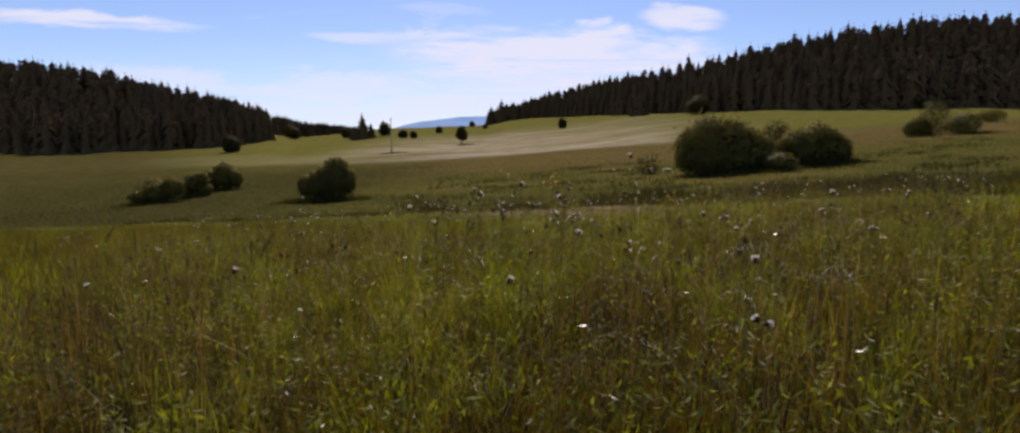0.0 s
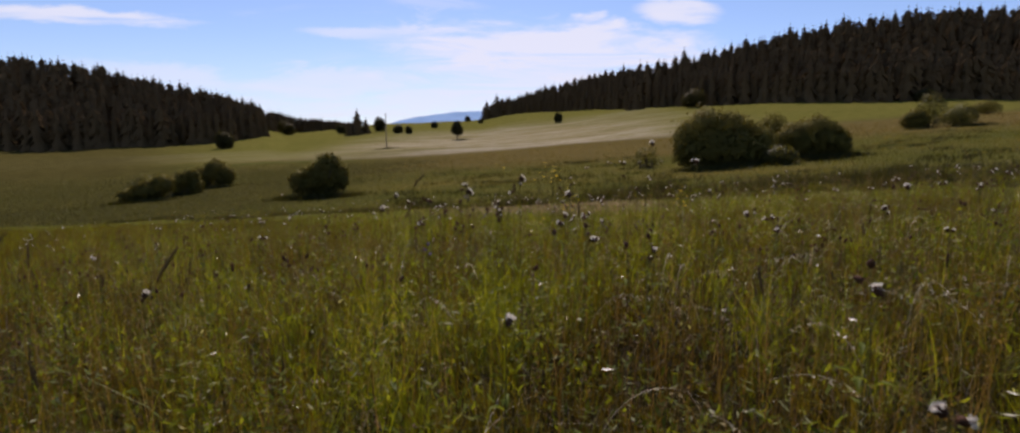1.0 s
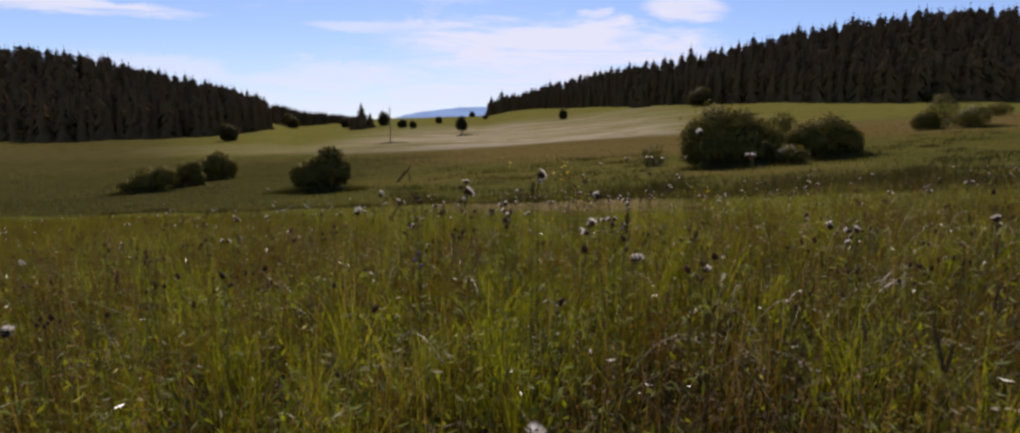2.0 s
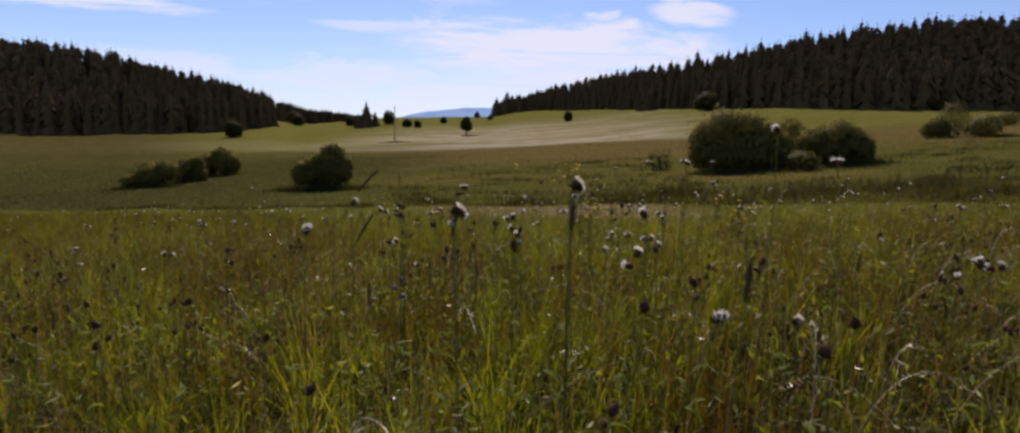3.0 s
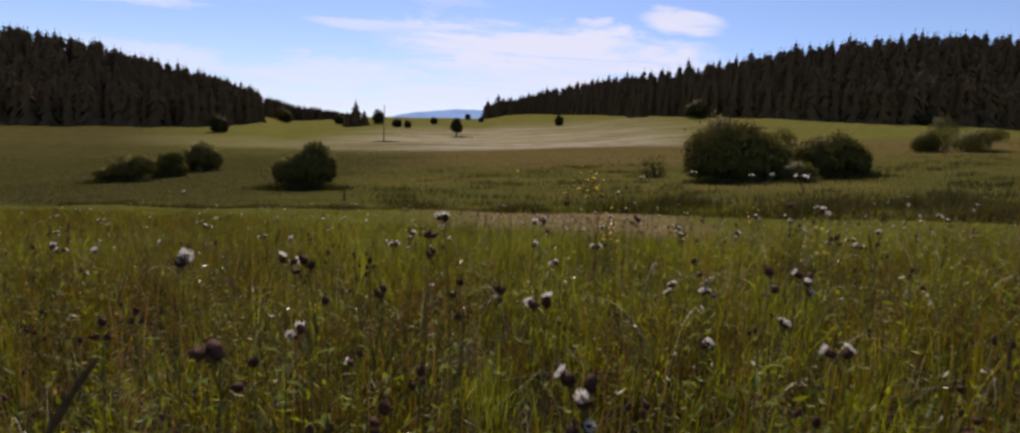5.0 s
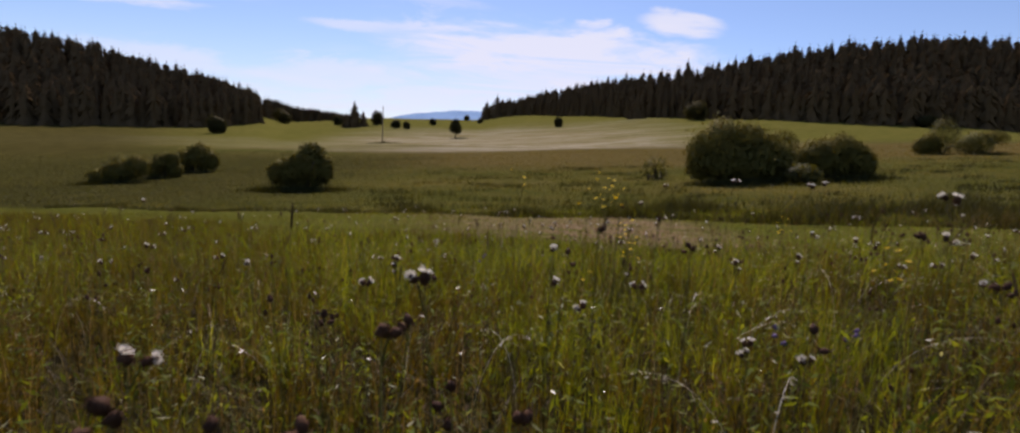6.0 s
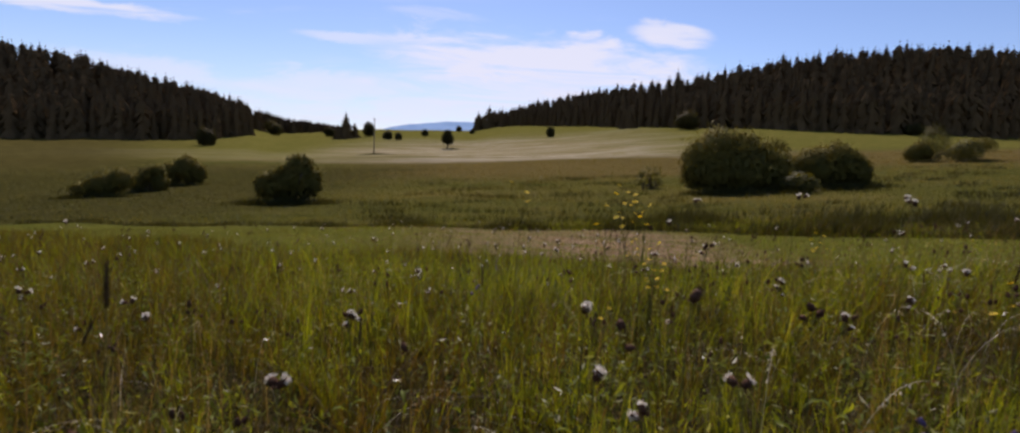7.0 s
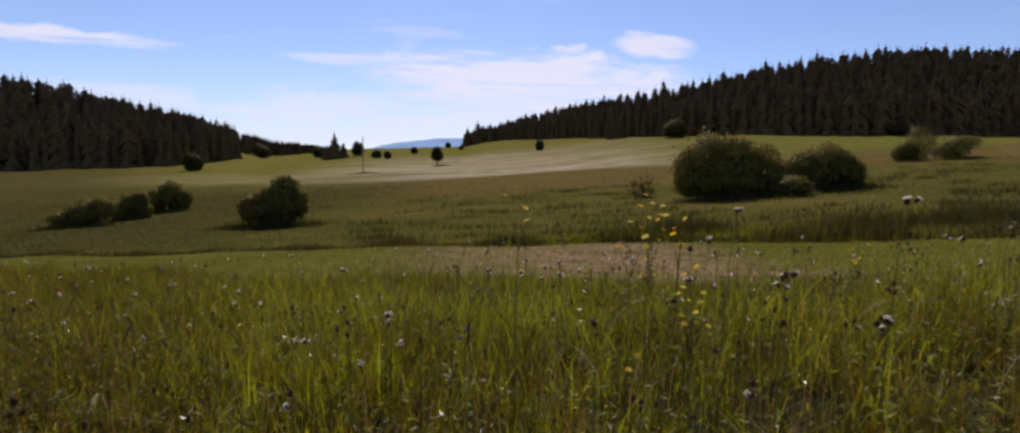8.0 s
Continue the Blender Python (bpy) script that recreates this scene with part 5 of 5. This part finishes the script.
def seed_spike(tall, long, lean, seed):
    """A stiff stalk with a dark, slim, cigar-shaped spike of seeds."""
    rng = random.Random(seed)
    root = new("foxtail_grass")
    tagged(root, "foxtail grass with a dark slim seed spike", "grass stalk", "foxtails in the meadow")
    up = Vector((lean * 0.5, 0, tall))
    v, f = tube([(0, 0, 0), (lean * 0.15, 0, tall * 0.6), tuple(up)], [0.0010, 0.0009, 0.0008], 5)
    part("stalk", mesh_of("foxtail_stalk", v, f, STEM), root)
    d = Vector((lean, 0, 0.8)).normalized()
    path, radii = [], []
    for i in range(9):
        t = i / 8
        path.append(tuple(up + d * long * t + Vector((0.1 * lean * long * t * t, 0, -0.15 * abs(lean) * long * t * t))))
        radii.append(0.0029 * (math.sin(math.pi * (0.08 + 0.86 * t))**0.5) * (1 + rng.uniform(-0.18, 0.18)))
    v, f = tube(path, radii, 8)
    hv, hf = [], []
    for i in range(60):
        t = rng.random()
        p = up + d * long * t
        a = rng.uniform(0, 6.28)
        side = Vector((math.cos(a), math.sin(a), 0.0))
        o = len(hv)
        hv += [tuple(p), tuple(p + side * 0.003 + d * 0.002), tuple(p + side * 0.0055 + d * 0.006)]
        hf.append((o, o + 1, o + 2))
    v, f = joined([(v, f), (hv, hf)])
    part("seed_spike", mesh_of("foxtail_spike", v, f, SPIKE), root, "dark brown bristly spike")
    return root


def build_spikes():
    rng = random.Random(101)
    models = [seed_spike(t, l, s, 103 + i) for i, (t, l, s) in enumerate(((0.42, 0.06, 0.05), (0.5, 0.075, 0.3), (0.46, 0.05, -0.1), (0.62, 0.10, 0.42), (0.38, 0.055, 0.15), (0.775, 0.065, 0.6), (0.75, 0.028, 0.02), (0.70, 0.048, 0.03), (0.80, 0.057, 0.05)))]
    spots = [(-0.66, 2.73, 0), (-0.66, 2.46, 0), (0.019, 1.96, 90, -0.181), (0.19, 1.954, 0, -0.241), (0.95, 2.9, 0), (-0.659, 4.05, 0, -0.329), (-0.55, 4.8, 0), (-0.2, 5.0, 90), (0.35, 4.9, 90)]
    while len(spots) < 90:
        y = 1.1 + 6.5 * rng.random()
        x = rng.uniform(-1, 1) * (0.8 * y + 0.4)
        if abs(x) < 0.3 and y < 4.9 or y < 2.2 and abs(x) < 0.6:
            continue
        spots.append((x, y, rng.uniform(0, 360)))
    for n, (x, y, turn, *middle) in enumerate(spots):
        k = n % 5 if n > 8 else (3, 5, 6, 7, 0, 8, 0, 1, 2)[n]
        foot = middle[0] - (0.764, 0.724, 0.828)[k - 6] if middle else high(x, y) - (rng.uniform(0.0, 0.08) if n > 8 else 0.01)
        copy_thing(models[k], pose(x, y, foot, 0, 0, turn))
    for k in models:
        for c in list(k.children_recursive) + [k]:
            bpy.data.objects.remove(c)


build_spikes()


def disc_flower(piece_r, petals, seed):
    """A ring of narrow petals round a low button, facing up."""
    rng = random.Random(seed)
    verts, faces = [], []
    for k in range(petals):
        t = 6.283 * k / petals + rng.uniform(-0.1, 0.1)
        c, s = math.cos(t), math.sin(t)
        r, w = piece_r * rng.uniform(0.85, 1.1), piece_r * 0.2
        o = len(verts)
        verts += [(c * r * 0.15, s * r * 0.15, 0), (c * r * 0.7 - s * w, s * r * 0.7 + c * w, 0.12 * r), (c * r, s * r, 0.1 * r), (c * r * 0.7 + s * w, s * r * 0.7 - c * w, 0.12 * r)]
        faces.append((o, o + 1, o + 2, o + 3))
    return verts, faces


def yellow_plant(tall, heads, seed):
    """A branching ragwort-like plant with a loose head of small yellow flowers."""
    rng = random.Random(seed)
    root = new("ragwort")
    tagged(root, "branching herb with small yellow flowers on thin stems", "wildflower", "yellow flowers in the meadow")
    limbs = [tube([(0, 0, 0), (0.01, 0.005, tall * 0.5), (0, 0, tall * 0.8)], [0.0025, 0.002, 0.0016], 6)]
    tips = []
    for i in range(heads):
        t = i * 2.4 + rng.uniform(-0.3, 0.3)
        out = rng.uniform(0.02, 0.075)
        tip = Vector((math.cos(t) * out, math.sin(t) * out, tall * rng.uniform(0.72, 1.0)))
        z0 = min(tip.z - rng.uniform(0.07, 0.15), 0.79 * tall)
        limbs.append(tube([(0, 0, z0), (tip.x * 0.6, tip.y * 0.6, (z0 + tip.z) / 2), tuple(tip)], [0.0014, 0.0012, 0.001], 5))
        tips.append(tip)
    for i, (v, f) in enumerate(limbs):
        part("stem" if i == 0 else "branch", mesh_of("ragwort_stem", v, f, STEM), root)
    for i, tip in enumerate(tips):
        m = Matrix.Translation(tip) @ Matrix.Rotation(rng.uniform(-0.6, 0.6), 4, "X") @ Matrix.Rotation(rng.uniform(-0.6, 0.6), 4, "Y")
        v, f = moved(joined([disc_flower(0.013, 13, seed + i), moved(egg(0.005, 0.004, 3, 7, 0.1, seed), Matrix.Translation((0, 0, -0.002)))]), m)
        part("flower", mesh_of("ragwort_flower", v, f, PETAL_Y, False), root, "small yellow daisy flower")
    return root


def bellflower(tall, seed):
    """A thin stem with a few violet bells."""
    rng = random.Random(seed)
    root = new("bellflower")
    tagged(root, "bellflower with small violet bells on a thin stem", "wildflower", "violet flowers in the meadow")
    v, f = tube([(0, 0, 0), (0.006, 0, tall * 0.6), (0, 0, tall)], [0.0016, 0.0013, 0.001], 5)
    part("stem", mesh_of("bellflower_stem", v, f, STEM), root)
    for i in range(3):
        t, z = i * 2.1 + rng.uniform(-0.3, 0.3), tall - 0.02 - 0.022 * i
        m = Matrix.Translation((math.cos(t) * 0.008, math.sin(t) * 0.008, z)) @ Matrix.Rotation(t, 4, "Z") @ Matrix.Rotation(1.0, 4, "Y")
        v, f = moved(tube([(0, 0, 0), (0, 0, 0.006), (0, 0, 0.012), (0, 0, 0.017)], [0.002, 0.0055, 0.006, 0.0085], 8), m)
        part("bell", mesh_of("bell", v, f, PETAL_V), root, "violet bell")
    return root


def build_small_flowers():
    rng = random.Random(111)
    models = [yellow_plant(0.5, 9, 112), yellow_plant(0.88, 11, 113), yellow_plant(0.36, 7, 114), yellow_plant(1.12, 3, 116), yellow_plant(1.12, 2, 117)]
    for x, y, k in ((0.50, 5.98, 1), (0.64, 5.9, 0), (1.55, 5.0, 0), (2.3, 7.2, 0), (0.95, 7.4, 0)):
        copy_thing(models[k], pose(x, y, high(x, y) - 0.01, 0, 0, rng.uniform(0, 360)))
    # tall thin ones: place and height of the flowers
    for n, (x, y, top) in enumerate(((0.43, 5.8, -0.278), (0.54, 5.8, -0.36), (0.337, 5.7, -0.373), (0.635, 5.9, -0.495), (0.63, 5.9, -0.655), (0.36, 5.73, -0.79), (-0.049, 5.7, -0.283), (0.555, 5.82, -0.305))):
        copy_thing(models[3 + n % 2], pose(x, y, top - 1.03, 0, 0, rng.uniform(0, 360)))
    bell = bellflower(0.40, 115)
    for x, y, top in ((0.76, 4.42, -0.72), (-0.394, 2.98, -0.60), (1.04, 4.48, -0.73), (-0.25, 6.08, -0.90)):
        copy_thing(bell, pose(x, y, top - 0.34, 0, 0, rng.uniform(0, 360)))
    for k in models + [bell]:
        for c in list(k.children_recursive) + [k]:
            bpy.data.objects.remove(c)


build_small_flowers()
